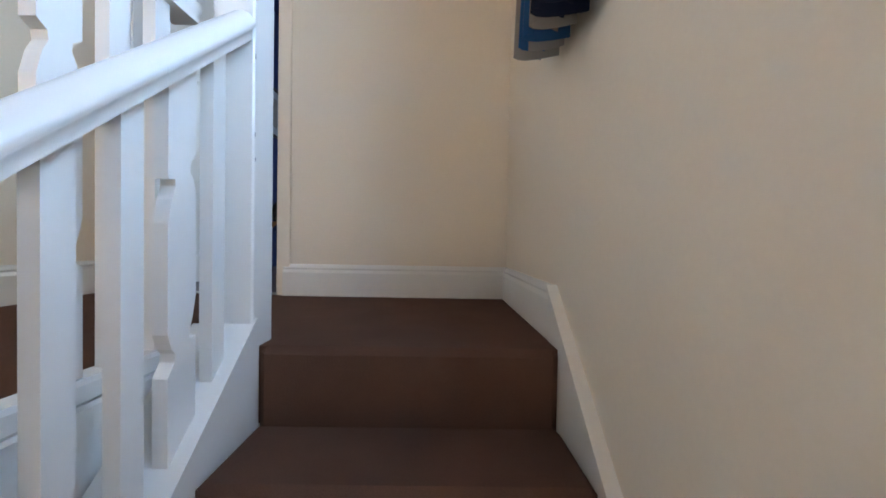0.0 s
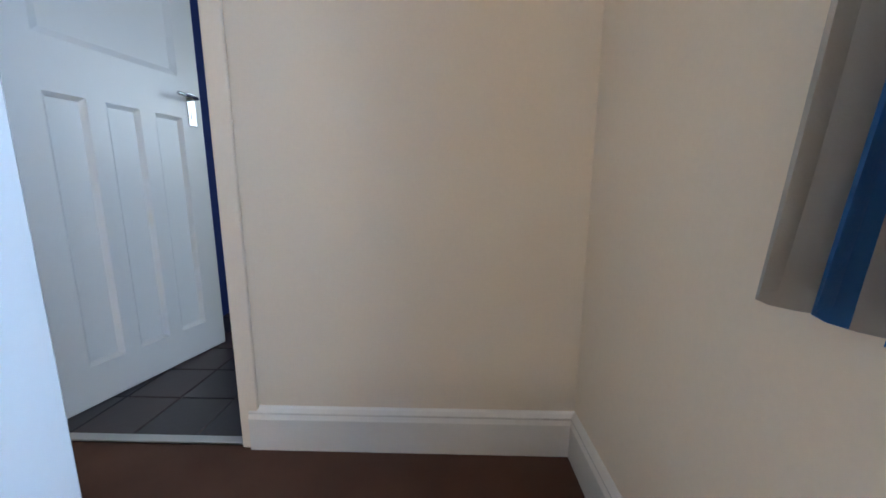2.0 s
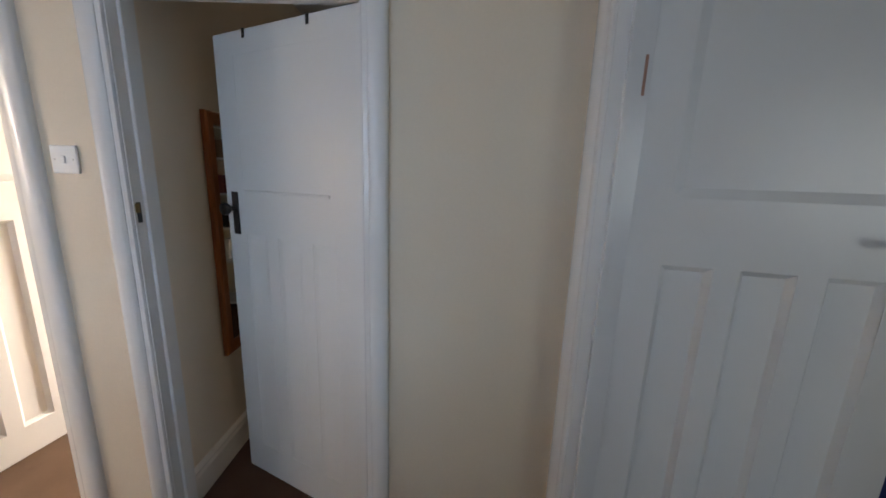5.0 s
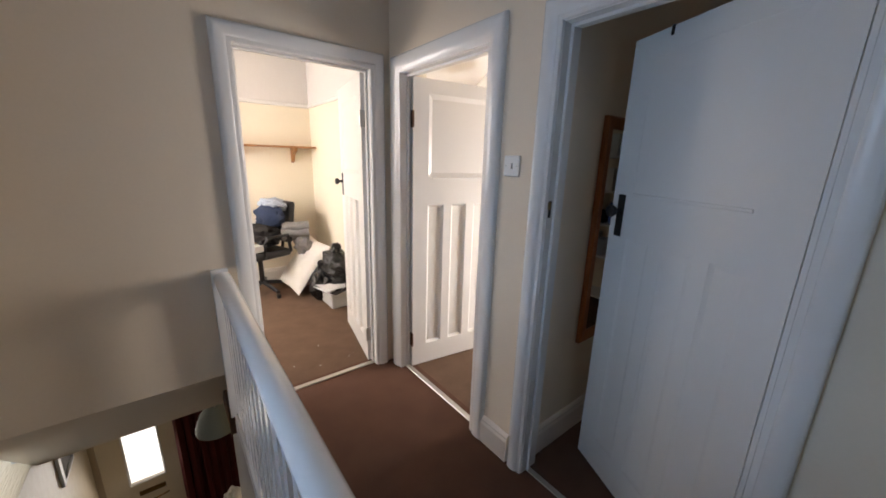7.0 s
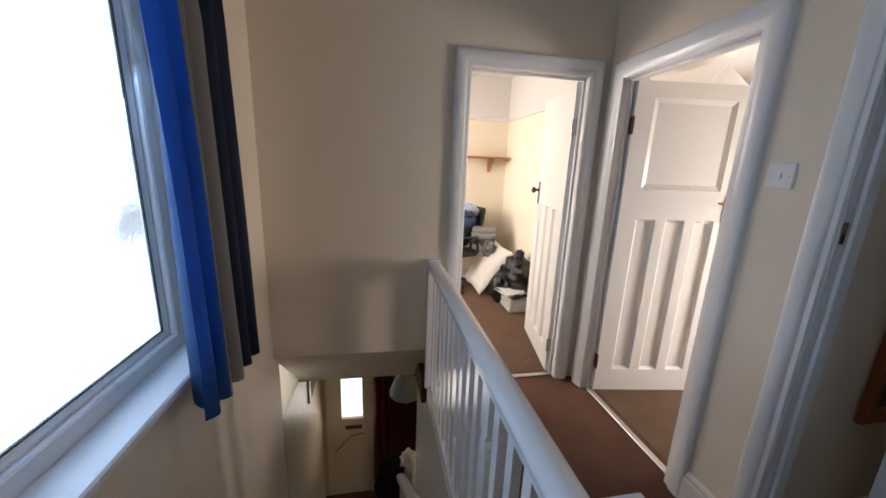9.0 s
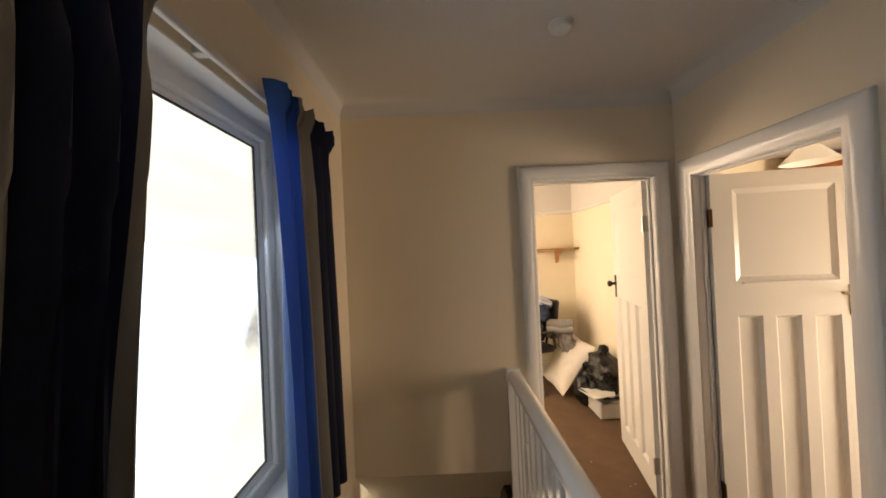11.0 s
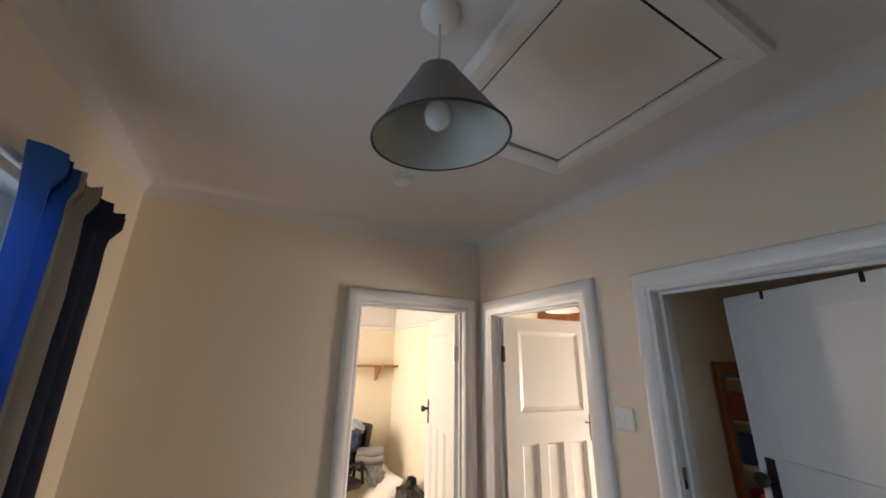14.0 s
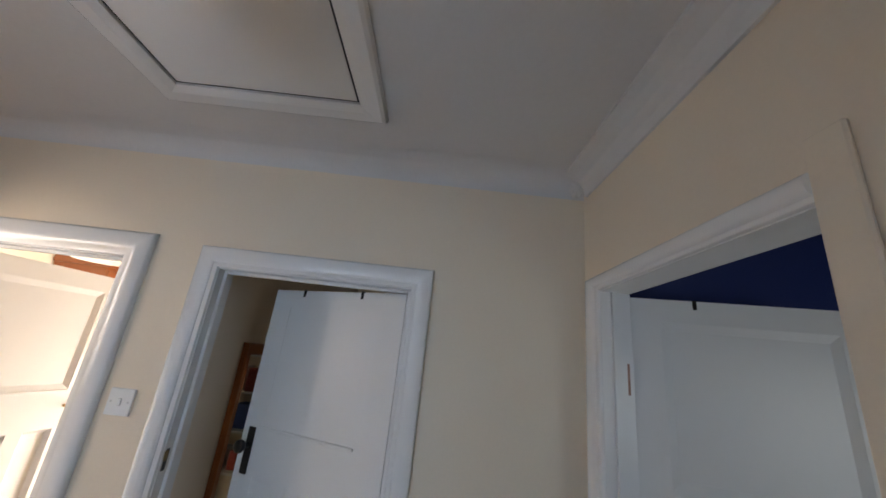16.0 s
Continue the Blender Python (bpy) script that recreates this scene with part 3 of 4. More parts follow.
    for i in range(hooks):
        x = width * (0.3 + 0.45 * i)
        s = sides[0]
        part("coat_hook", boxes((x - 0.006, -t - 0.004, top - 0.02, x + 0.006, t + 0.004, top + 0.003), (x - 0.006, min(s * t, s * (t + 0.004)), top - 0.03, x + 0.006, max(s * t, s * (t + 0.004)), top), bevel=0.001), OLDSTEEL, d, "over-door hook")
    return d


door_leaf("door_small_bedroom", pose(D4[0] + 0.012, -L - 0.075, 0, 0, 0, -101), 0.715, "white painted panel door standing open against the wall", sides=(1,), hinge=METAL, hinge_side=1, H=H4)
door_leaf("door_bedroom", pose(-0.065, D3[0] + 0.02, 0, 0, 0, 172), 0.715, "white painted panel door standing wide open", handle="brass", sides=(-1,), hinge=BRONZE, hinge_side=-1, ledge=True)
door_leaf("door_study", pose(-0.075, D2[1] - 0.012, 0, 0, 0, -115), 0.725, "white painted panel door standing ajar", relief=0.004, sides=(1, -1), hooks=2, ledge=True, hinge_side=-1, H=H2)
door_leaf("door_bathroom", pose(0.1055, 0.0954, 0, 0, 0, 77.2), 0.742, "white painted bathroom door standing half open", handle="lever", sides=(-1, 1), hinge=COPPER, hooks=1, hinge_side=-1, H=HB, lift=1.03)
strike = thing("strike_plate", pose(-0.014, D2[0] + 0.0035, 1.305), "worn steel strike plate on the door lining", "door hardware")
part("plate", boxes((-0.009, 0, -0.034, 0.009, 0.002, 0.034), bevel=0.0008), OLDSTEEL, strike)
part("lip", boxes((0.0, 0.002, 0.0, 0.016, 0.006, 0.03), bevel=0.001), BRASS, strike)

# ---- window ----
win = tagged(new("window_1"), "white plastic window with patterned privacy glass", "window", "", "structure")
FX = W + 0.075
a, b, z0, z1 = WY[0], WY[1], WZ[0] + 0.03, WZ[1]
FR = [(0, 0), (0, 0.055), (-0.05, 0.055), (-0.056, 0.05), (-0.056, 0)]


def ring(a, b, z0, z1, x):
    return [((x, a, z0), (0, -1, -1)), ((x, b, z0), (0, 1, -1)), ((x, b, z1), (0, 1, 1)), ((x, a, z1), (0, -1, 1))]


wf = part("window_frame", sweep(FR, ring(a, b, z0, z1, FX + 0.055), (-1, 0, 0), True), UPVC, win)
k = 0.056
part("glazing_bead", sweep([(0, 0), (0, 0.012), (-0.01, 0.012), (-0.022, 0.002), (-0.022, 0)], ring(a + k, b - k, z0 + k, z1 - k, FX + 0.03), (-1, 0, 0), True), UPVC, wf)
k += 0.02
part("gasket", sweep([(0, 0), (0, 0.006), (-0.008, 0.006), (-0.008, 0)], ring(a + k, b - k, z0 + k, z1 - k, FX + 0.034), (-1, 0, 0), True), BLACK, wf, "black rubber gasket")
pane = part("pane", boxes((FX + 0.034, a + k, z0 + k, FX + 0.04, b - k, z1 - k)), FROSTED, win)
pane.visible_shadow = False
part("window_sill", boxes((W - 0.045, WY[0] - 0.03, WZ[0] + 0.002, W + 0.13, WY[1] + 0.02, WZ[0] + 0.03), bevel=0.006), UPVC, win, "white window board")
struct("window_reveal", boxes((W + 0.001, WY[0], WZ[0] + 0.03, W + 0.13, WY[0] + 0.004, WZ[1]), (W + 0.001, WY[1] - 0.004, WZ[0] + 0.03, W + 0.13, WY[1], WZ[1]), (W + 0.001, WY[0], WZ[1] - 0.004, W + 0.13, WY[1], WZ[1])), UPVC, "white lining of the window reveal", "trim")
struct("backdrop", boxes((3.6, -9, -4, 3.61, 6, 7)), glow("overcast_brightness", (0.64, 0.82, 1.0), 2.8), "white hazy sky outside the window", "sky")


# flat strips stand in for distant roofs; their haze is a dimmer glow
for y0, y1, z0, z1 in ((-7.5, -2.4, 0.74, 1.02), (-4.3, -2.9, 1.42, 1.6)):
    struct("backdrop_roofs", boxes((3.5, y0, z0, 3.51, y1, z1)), glow("roof_strip_glow", (0.68, 0.84, 1.0), 1.1), "flat glowing strip standing in for hazy roofs outside the window", "distance")


# ---- curtains ----
def curtain(name, y0, y1, zb, zt, folds, seed, label, flare=0.0, draw=0.0, start=0.0, repeat=0.6):
    c = thing(name, pose(0, 0, 0), label, "curtain", "window curtains")
    rnd = random.Random(seed)
    n, rows = folds * 14, 34
    ph = [rnd.uniform(-0.5, 0.5) for _ in range(folds + 2)]
    bm = bmesh.new()
    uvl = bm.loops.layers.uv.new("UVMap")
    grid = []
    for j in range(rows + 1):
        f = j / rows
        z = zb + (zt - zb) * f
        line = []
        for i in range(n + 1):
            s = i / n
            w = s * folds
            amp = 0.056 * (0.55 + 0.45 * (1 - f)) * (1 + 0.3 * ph[int(w)])
            off = math.sin(2 * math.pi * w + 0.5 * math.sin(3 * f + seed)) * amp
            tight = min(1, max(0, (f - 0.8) / 0.13))
            off = off * (1 - 0.62 * tight) + tight * (0.015 * math.sin(2 * math.pi * w * 2.9 + seed) + 0.007 * noise.noise(Vector((s * 55, f * 6, seed))))
            if f > 0.965:
                off += 0.014 * math.sin(2 * math.pi * w * 2.9 + seed + 0.8) - 0.012
            y = y0 + (y1 - y0) * (s + 0.018 * math.sin(2 * math.pi * w * 2 + 1.0)) + flare * (1 - f) ** 1.3 * (1 - s) - draw * (1 - (1 - f) ** 2) * s ** 3 + 0.01 * noise.noise(Vector((s * 9, f * 3, seed))) + (s - 0.4) * 0.06 * max(0, f - 0.9) * 10
            zz = z + (0.012 * math.sin(2 * math.pi * w + 1.5 + seed) + 0.01 * noise.noise(Vector((s * 14, seed, 0)))) * (1 - f) ** 3
            zz += 0.03 * noise.noise(Vector((s * 44, seed, 4))) * max(0, f - 0.95) * 20
            line.append(bm.verts.new((W - 0.08 + off, y, zz)))
        grid.append(line)
    for j in range(rows):
        for i in range(n):
            fc = bm.faces.new((grid[j][i], grid[j][i + 1], grid[j + 1][i + 1], grid[j + 1][i]))
            for lp, (ii, jj) in zip(fc.loops, ((i, j), (i + 1, j), (i + 1, j + 1), (i, j + 1))):
                lp[uvl].uv = (ii / n * folds * repeat + start, jj / rows)
    ob = part("drape", bm, STRIPES, c, "", True)
    sol = ob.modifiers.new("cloth", "SOLIDIFY")
    sol.thickness = 0.003
    bm = bmesh.new()
    tube(bm, [(W - 0.05, y0 + (y1 - y0) * i / 10, zt - 0.045) for i in range(11)], 0.004, 6)
    part("heading_tape", bm, PLASTIC, c)
    return c


curtain("curtain", -1.235, -0.75, 0.785, 2.172, 7, 1, "gathered curtain with navy, blue and grey stripes beside the window", 0.16, 0.07, 1.145, -0.1636)
curtain("curtain", -2.18, -1.695, 0.665, 2.165, 5, 4, "gathered curtain with navy, blue and grey stripes beside the window", 0.0, 0.0, 0.99, -0.132)
track = thing("curtain_track", pose(0, 0, 0), "thin white metal curtain track above the window", "curtain track")
part("rail", boxes((W - 0.045, -2.19, 2.118, W - 0.03, -0.71, 2.143), bevel=0.003), CABLE, track)
for y in (-2.0, -1.45, -0.9):
    part("bracket", boxes((W - 0.032, y - 0.012, 2.12, W, y + 0.012, 2.153), bevel=0.002), PLASTIC, track)

# ---- stairs ----
stairs = tagged(new("staircase"), "steep stairs covered in brown carpet", "stairs", "", "structure")
for i in range(1, 14):
    yt, zt = TOP - (i - 1) * GOING, -i * RISE
    if i < 13:
        part("step", boxes((1.23, yt - GOING - 0.02, zt - 0.19, W - 0.022, yt + 0.0, zt), bevel=0.014), CARPET, stairs)
part("step", boxes((1.23, TOP, -0.26, W - 0.022, TOP + 0.06, 0.003), bevel=0.018), CARPET, stairs, "rounded carpet nosing of the top step")
string = prism([(-0.86, 0.06), (-0.86, -0.46), (y1, -(-0.86 - y1) * SLOPE - 0.46), (y1, -(-0.86 - y1) * SLOPE + 0.06)], "x", 1.07, 1.228)
struct("stair_string", string, WHITE, "white painted outer string of the stairs", "trim")

# ---- balustrades ----
newel = thing("newel_post", pose(1.174, -0.822, 0), "white gloss newel post with a moulded cap at the stair head", "newel post")
part("post", boxes((-0.051, -0.051, -0.45, 0.051, 0.051, 1.062), bevel=0.004), WHITE, newel)
nc = part("cap", box(bmesh.new(), -0.078, -0.078, 1.09, 0.078, 0.078, 1.118, 0.005, 2), WHITE, newel, "moulded flat cap")
for hw, za, zb in ((0.058, 1.06, 1.0755), (0.066, 1.075, 1.0905)):
    part("moulding", box(bmesh.new(), -hw, -hw, za, hw, hw, zb, 0.005, 2), WHITE, nc)
pyr = bmesh.new()
lo = [pyr.verts.new((x, y, 1.118)) for x, y in ((-0.075, -0.075), (0.075, -0.075), (0.075, 0.075), (-0.075, 0.075))]
hi = [pyr.verts.new((x, y, 1.126)) for x, y in ((-0.05, -0.05), (0.05, -0.05), (0.05, 0.05), (-0.05, 0.05))]
pyr.faces.new(hi)
for i in range(4):
    pyr.faces.new((lo[i], lo[(i + 1) % 4], hi[(i + 1) % 4], hi[i]))
part("cap_top", pyr, WHITE, nc)

for cy, cz, sd in ((-0.045, 0.53, 3), (-0.043, 0.47, 8), (-0.045, 0.72, 5)):
    part("paint_chip", placed(lump((0.0006, 0.0022, 0.006), sd, 0.5, 2, 2), pose(0.0511, cy, cz)), GREYCLOTH, newel, "dark chip in the paint")
RAIL = [(-0.034, 0), (-0.034, 0.022), (-0.04, 0.03), (-0.04, 0.045), (-0.028, 0.062), (-0.008, 0.07), (0.008, 0.07), (0.028, 0.062), (0.04, 0.045), (0.04, 0.03), (0.034, 0.022), (0.034, 0)]


def rail(x, ya, za, yb, zb):
    bm = bmesh.new()
    ends = [[bm.verts.new((x + u, y, z + v)) for u, v in RAIL] for y, z in ((ya, za), (yb, zb))]
    k = len(RAIL)
    for i in range(k):
        bm.faces.new((ends[0][i], ends[0][(i + 1) % k], ends[1][(i + 1) % k], ends[1][i]))
    bm.faces.new(ends[0])
    bm.faces.new(ends[1][::-1])
    return bm


def baluster(x, y, za, zb, shaped, slope=0.0):
    """A flat sawn baluster; shaped ones have a notch and a swell cut into both edges."""
    w = 0.036 if shaped else 0.021
    t = 0.014
    h = zb - za
    if shaped:
        prof = [(0, 1), (0.25, 1), (0.265, 0.55), (0.285, 0.5), (0.31, 0.75), (0.36, 1), (0.64, 1), (0.69, 0.75), (0.715, 0.5), (0.735, 0.55), (0.75, 1), (1, 1)]
    else:
        prof = [(0, 1), (1, 1)]
    right = [(y + w * k, za + h * f + slope * w * k) for f, k in prof]
    left = [(y - w * k, za + h * f - slope * w * k) for f, k in reversed(prof)]
    return prism(right + left, "x", x - t, x + t)


XL, XS = 1.03, 1.185
bal = thing("landing_balustrade", pose(0, 0, 0), "white gloss landing balustrade with flat sawn balusters", "balustrade")
part("handrail", rail(XL, -0.83, 0.815, -L, 0.815), WHITE, bal, "", True)
part("bottom_rail", boxes((XL - 0.03, -L, -0.028, XL + 0.03, -0.83, 0.018), bevel=0.008), WHITE, bal)
n = 17
for i in range(n):
    y = -L + 0.06 + i * (L - 0.885 - 0.1) / (n - 1)
    part("baluster", baluster(XL, y, 0.016, 0.818, i % 4 == 2), WHITE, bal)
part("half_newel", boxes((XL - 0.03, -L, 0.0, XL + 0.05, -L + 0.02, 0.9), bevel=0.003), WHITE, bal)
struct("landing_edge", boxes((0.985, -L, -0.24, 1.062, -0.885, -0.028), bevel=0.006), WHITE, "white painted nosing and apron along the landing edge", "trim")
sb = thing("stair_balustrade", pose(0, 0, 0), "white gloss sloping stair balustrade with flat sawn balusters", "balustrade")
ye = -3.45
RS = 0.875
part("handrail", rail(XS, -0.862, 0.768, ye, 0.768 + (ye + 0.862) * RS), WHITE, sb, "", True)
for i in range(22):
    y = -0.965 - i * 0.108
    zb = -(-0.79 - y) * SLOPE + 0.12
    part("baluster", baluster(XS, y, zb, 0.773 + (y + 0.862) * RS, i % 3 == 1, SLOPE), WHITE, sb)
part("string_cap", prism([(-0.86, 0.075), (-0.86, 0.045), (ye, -(-0.86 - ye) * SLOPE + 0.045), (ye, -(-0.86 - ye) * SLOPE + 0.075)], "x", XS - 0.045, XS + 0.045), WHITE, sb)
foot = thing("newel_post", pose(1.19, -3.48, HALL), "dark-shrouded lower newel post at the stair foot", "newel post")
part("post", boxes((-0.05, -0.05, 0, 0.05, 0.05, 1.15), bevel=0.004), WHITE, foot)

# ---- ceiling fittings ----
hatch = thing("loft_hatch", pose(0, 0, 0), "white painted loft hatch in a moulded frame", "loft hatch")
hx, hy = (0.354, 0.895), (-1.562, -0.923)
HF = [(0, 0), (0, 0.012), (0.03, 0.022), (0.07, 0.026), (0.082, 0.018), (0.088, 0)]
part("frame", sweep(HF, [((hx[0], hy[0], CEIL), (-1, -1, 0)), ((hx[1], hy[0], CEIL), (1, -1, 0)), ((hx[1], hy[1], CEIL), (1, 1, 0)), ((hx[0], hy[1], CEIL), (-1, 1, 0))], (0, 0, -1), True), WHITE, hatch)
# near-black sheet above the lid puts the gap's shade into colour
part("shadow_gap", boxes((hx[0], hy[0], CEIL - 0.002, hx[1], hy[1], CEIL - 0.0005)), DARK, hatch, "dark sheet painting the shade in the gap round the lid")
part("lid", boxes((hx[0] + 0.009, hy[0] + 0.009, CEIL - 0.006, hx[1] - 0.009, hy[1] - 0.009, CEIL - 0.003), bevel=0.001), WHITE, hatch, "cream-white gloss lid")

LX, LY = 1.128, -1.203
lamp = thing("pendant_lamp", pose(LX, LY, CEIL), "pendant lamp with a grey conical shade and opal bulb", "ceiling lamp")
part("ceiling_rose", lathe(bmesh.new(), [(0.05, 0), (0.05, -0.008), (0.042, -0.022), (0.02, -0.03), (0.008, -0.034)], 28), PLASTIC, lamp, "white ceiling rose", True)
part("flex", tube(bmesh.new(), [(0, 0, -0.03), (0, 0, -0.21)], 0.0035, 8), CABLE, lamp)
holder = part("lampholder", lathe(bmesh.new(), [(0.008, -0.175), (0.018, -0.19), (0.02, -0.235), (0.024, -0.24), (0.024, -0.25), (0.018, -0.26)], 18), BLACK, lamp, "black lampholder", True)
part("bulb", lathe(bmesh.new(), [(0.013, -0.253), (0.016, -0.268), (0.027, -0.285), (0.032, -0.306), (0.027, -0.327), (0.014, -0.339), (0.002, -0.342)], 22), BULB, holder, "opal white bulb", True)
TILT = Matrix.Translation((0, 0, -0.223)) @ pose(0, 0, 0, -3, 6, 0) @ Matrix.Scale(1.02, 4) @ Matrix.Translation((0, 0, 0.24))
shd = part("shade", placed(lathe(bmesh.new(), [(0.045, -0.205), (0.156, -0.38), (0.1545, -0.381), (0.0435, -0.206)], 48, cap=False), TILT), GREYSHADE, lamp, "grey cloth cone")
part("shade_lining", placed(lathe(bmesh.new(), [(0.0405, -0.207), (0.1515, -0.3795)], 48, cap=False), TILT), SHADELINING, shd, "pale satin lining", True)
for zz, r in ((-0.38, 0.155), (-0.206, 0.044)):
    part("trim_ring", placed(tube(bmesh.new(), [(r * math.cos(i * math.pi / 24), r * math.sin(i * math.pi / 24), zz) for i in range(49)], 0.003, 6), TILT), SHADEEDGE if r > 0.1 else GREYSHADE, shd)
for i in range(3):
    an = 2 * math.pi * i / 3 + 0.4
    part("spider_arm", placed(tube(bmesh.new(), [(0.022 * math.cos(an), 0.022 * math.sin(an), -0.262), (0.044 * math.cos(an), 0.044 * math.sin(an), -0.21)], 0.002, 6), TILT), METAL, lamp)

smoke = thing("smoke_alarm", pose(0.893, -2.05, CEIL), "small round white smoke alarm on the ceiling", "smoke alarm")
part("base", lathe(bmesh.new(), [(0.05, 0), (0.05, -0.012), (0.046, -0.016)], 28), PLASTIC, smoke, "", True)
part("cover", lathe(bmesh.new(), [(0.044, -0.016), (0.042, -0.028), (0.03, -0.036), (0.006, -0.037)], 28), PLASTIC, smoke, "", True)

sw = thing("light_switch", pose(0, -1.648, 1.47), "white plastic double light switch", "light switch")
part("plate", boxes((0, -0.044, -0.044, 0.009, 0.044, 0.044), bevel=0.003), PLASTIC, sw)
for y in (0.0,):
    part("rocker", boxes((0.008, y - 0.007, -0.012, 0.014, y + 0.007, 0.012), bevel=0.002), PLASTIC, sw)
for y in (-0.03, 0.03):
    part("screw", boxes((0.008, y - 0.003, -0.003, 0.0102, y + 0.003, 0.003), bevel=0.001), METAL, sw)

# ---- bathroom floor tiles ----
bathfloor = bpy.data.objects["floor_bathroom"]
TS = 0.235
me = None
for i in range(9):
    for j in range(9):
        if me is None:
            bm = boxes((0, 0, -0.008, TS - 0.007, TS - 0.007, 0.002), bevel=0.0015)
            t0 = obj("floor_tile", bm, TILE, bathfloor)
            me = t0.data
        else:
            t0 = new("floor_tile", me)
            t0.parent = bathfloor
        t0.location = (-0.02 + i * TS, 0.037 + j * TS, 0)

# ---- small bedroom ----
shelf = thing("wall_shelf", pose(0, 0, 0), "varnished pine shelf on wooden brackets", "shelf")
part("board", boxes((-0.235, -5.1, 1.575, 1.1, -4.88, 1.595), bevel=0.003), SHELFPINE, shelf)
for x in (-0.02, 0.62):
    part("bracket", prism([(-5.1, 1.575), (-4.92, 1.575), (-4.93, 1.545), (-5.03, 1.50), (-5.065, 1.43), (-5.1, 1.41)], "x", x - 0.017, x + 0.017), SHELFPINE, shelf)

chair = thing("office_chair", pose(0.5, -4.72, 0, 0, 0, 20), "black office chair heaped with clothes and boxes", "chair")
for i in range(5):
    an = 2 * math.pi * i / 5 + 0.3
    c, s = math.cos(an), math.sin(an)
    part("base_leg", tube(bmesh.new(), [(0.02 * c, 0.02 * s, 0.12), (0.15 * c, 0.15 * s, 0.1), (0.29 * c, 0.29 * s, 0.07)], 0.02), LEATHER, chair, "", True)
    bm = bmesh.new()
    lathe(bm, [(0.024, -0.012), (0.028, -0.008), (0.028, 0.008), (0.024, 0.012)], 16)
    part("caster", placed(bm, pose(0.29 * c, 0.29 * s, 0.028, 90, 0, math.degrees(an))), BLACK, chair, "", True)
part("column", tube(bmesh.new(), [(0, 0, 0.1), (0, 0, 0.42)], 0.025), BLACK, chair, "", True)
bm = box(bmesh.new(), -0.24, -0.23, 0.42, 0.24, 0.23, 0.5, 0.035, 3)
part("seat", bm, LEATHER, chair, "padded black seat", True)
bm = box(bmesh.new(), -0.035, -0.2, 0.55, 0.035, 0.2, 1.0, 0.033, 3)
for v in bm.verts:
    v.co.x += -0.27 - (v.co.z - 0.55) * 0.15 + 0.12 * v.co.y ** 2 * 4
part("backrest", bm, LEATHER, chair, "padded black backrest", True)
part("back_stem", tube(bmesh.new(), [(-0.1, 0, 0.42), (-0.27, 0, 0.43), (-0.3, 0, 0.62)], 0.018), BLACK, chair, "", True)
for s in (-1, 1):
    part("armrest", tube(bmesh.new(), [(0.08, s * 0.24, 0.45), (0.1, s * 0.29, 0.6), (0.08, s * 0.29, 0.67), (-0.16, s * 0.29, 0.67), (-0.2, s * 0.27, 0.48)], 0.018), LEATHER, chair, "", True)


def cloth(name, m, size, seed, mat, label, flat=None, rough=0.35, freq=2.2, kind="clothing"):
    ob = obj(name, lump(size, seed, rough * 0.7, freq, 4, flat), mat, None, "", True)
    ob.matrix_world = m
    return tagged(ob, label, kind)


cloth("folded_shirt", pose(0.31, -4.78, 0.97, 0, -12, 25), (0.12, 0.17, 0.06), 3, LIGHTCLOTH, "pale blue and navy shirt thrown over the chair back", rough=0.5)
cloth("navy_jumper", pose(0.36, -4.74, 0.85, 0, -8, 30), (0.09, 0.19, 0.12), 7, NAVYCLOTH, "navy jumper hanging on the chair back", rough=0.4)
cloth("dark_trousers", pose(0.44, -4.74, 0.64, 0, 0, 20), (0.17, 0.2, 0.12), 9, DARKCLOTH, "black trousers heaped on the seat", rough=0.4)
box1 = thing("cardboard_box", pose(0.58, -4.6, 0.502, 0, 0, 28), "small open cardboard box on the chair seat", "box")
part("carton", boxes((-0.1, -0.08, 0, 0.1, 0.08, 0.07), bevel=0.003), PAPER, box1)
part("flap", boxes((-0.1, -0.08, 0.072, 0.1, -0.02, 0.12), bevel=0.002), CARDBOARD, box1, "brown flap")
roll = bmesh.new()
for k in range(4):
    tube(roll, [(0.03 * math.cos(a0) * (1 + 0.12 * k), (i - 4) * 0.035, 0.055 * math.sin(a0) * (1 + 0.1 * k)) for i, a0 in ((q, k * 1.6 + 0.15 * math.sin(q)) for q in range(9))], 0.05, 12)
fl = obj("rolled_fleece", roll, GREYCLOTH, None, "", True)
fl.matrix_world = pose(0.13, -4.64, 0.68, 0, 25, 75)
tagged(fl, "grey fleece blanket rolled over the chair arm", "blanket")
cloth("hanging_fleece", pose(0.06, -4.6, 0.5, 20, 0, 40), (0.07, 0.1, 0.15), 5, GREYCLOTH, "end of a grey fleece hanging from the chair arm", rough=0.5)

pil = bmesh.new()
N = 18
top, bot = [], []
for side, store in ((1, top), (-1, bot)):
    for i in range(N + 1):
        for j in range(N + 1):
            u, v = i / N * 2 - 1, j / N * 2 - 1
            k = max(0.0, (1 - u * u) * (1 - v * v)) ** 0.42
            pinch = 1 - 0.07 * (1 - abs(u * v))
            store.append(pil.verts.new((u * 0.31 * pinch, v * 0.23 * pinch, side * (0.075 * k + 0.008 * noise.noise(Vector((u * 3, v * 3, side))) * k))))
for store in (top, bot):
    for i in range(N):
        for j in range(N):
            q = i * (N + 1) + j
            pil.faces.new((store[q], store[q + 1], store[q + N + 2], store[q + N + 1]))
bmesh.ops.remove_doubles(pil, verts=pil.verts, dist=0.0015)
pl = obj("pillow", pil, PILLOW, None, "", True)
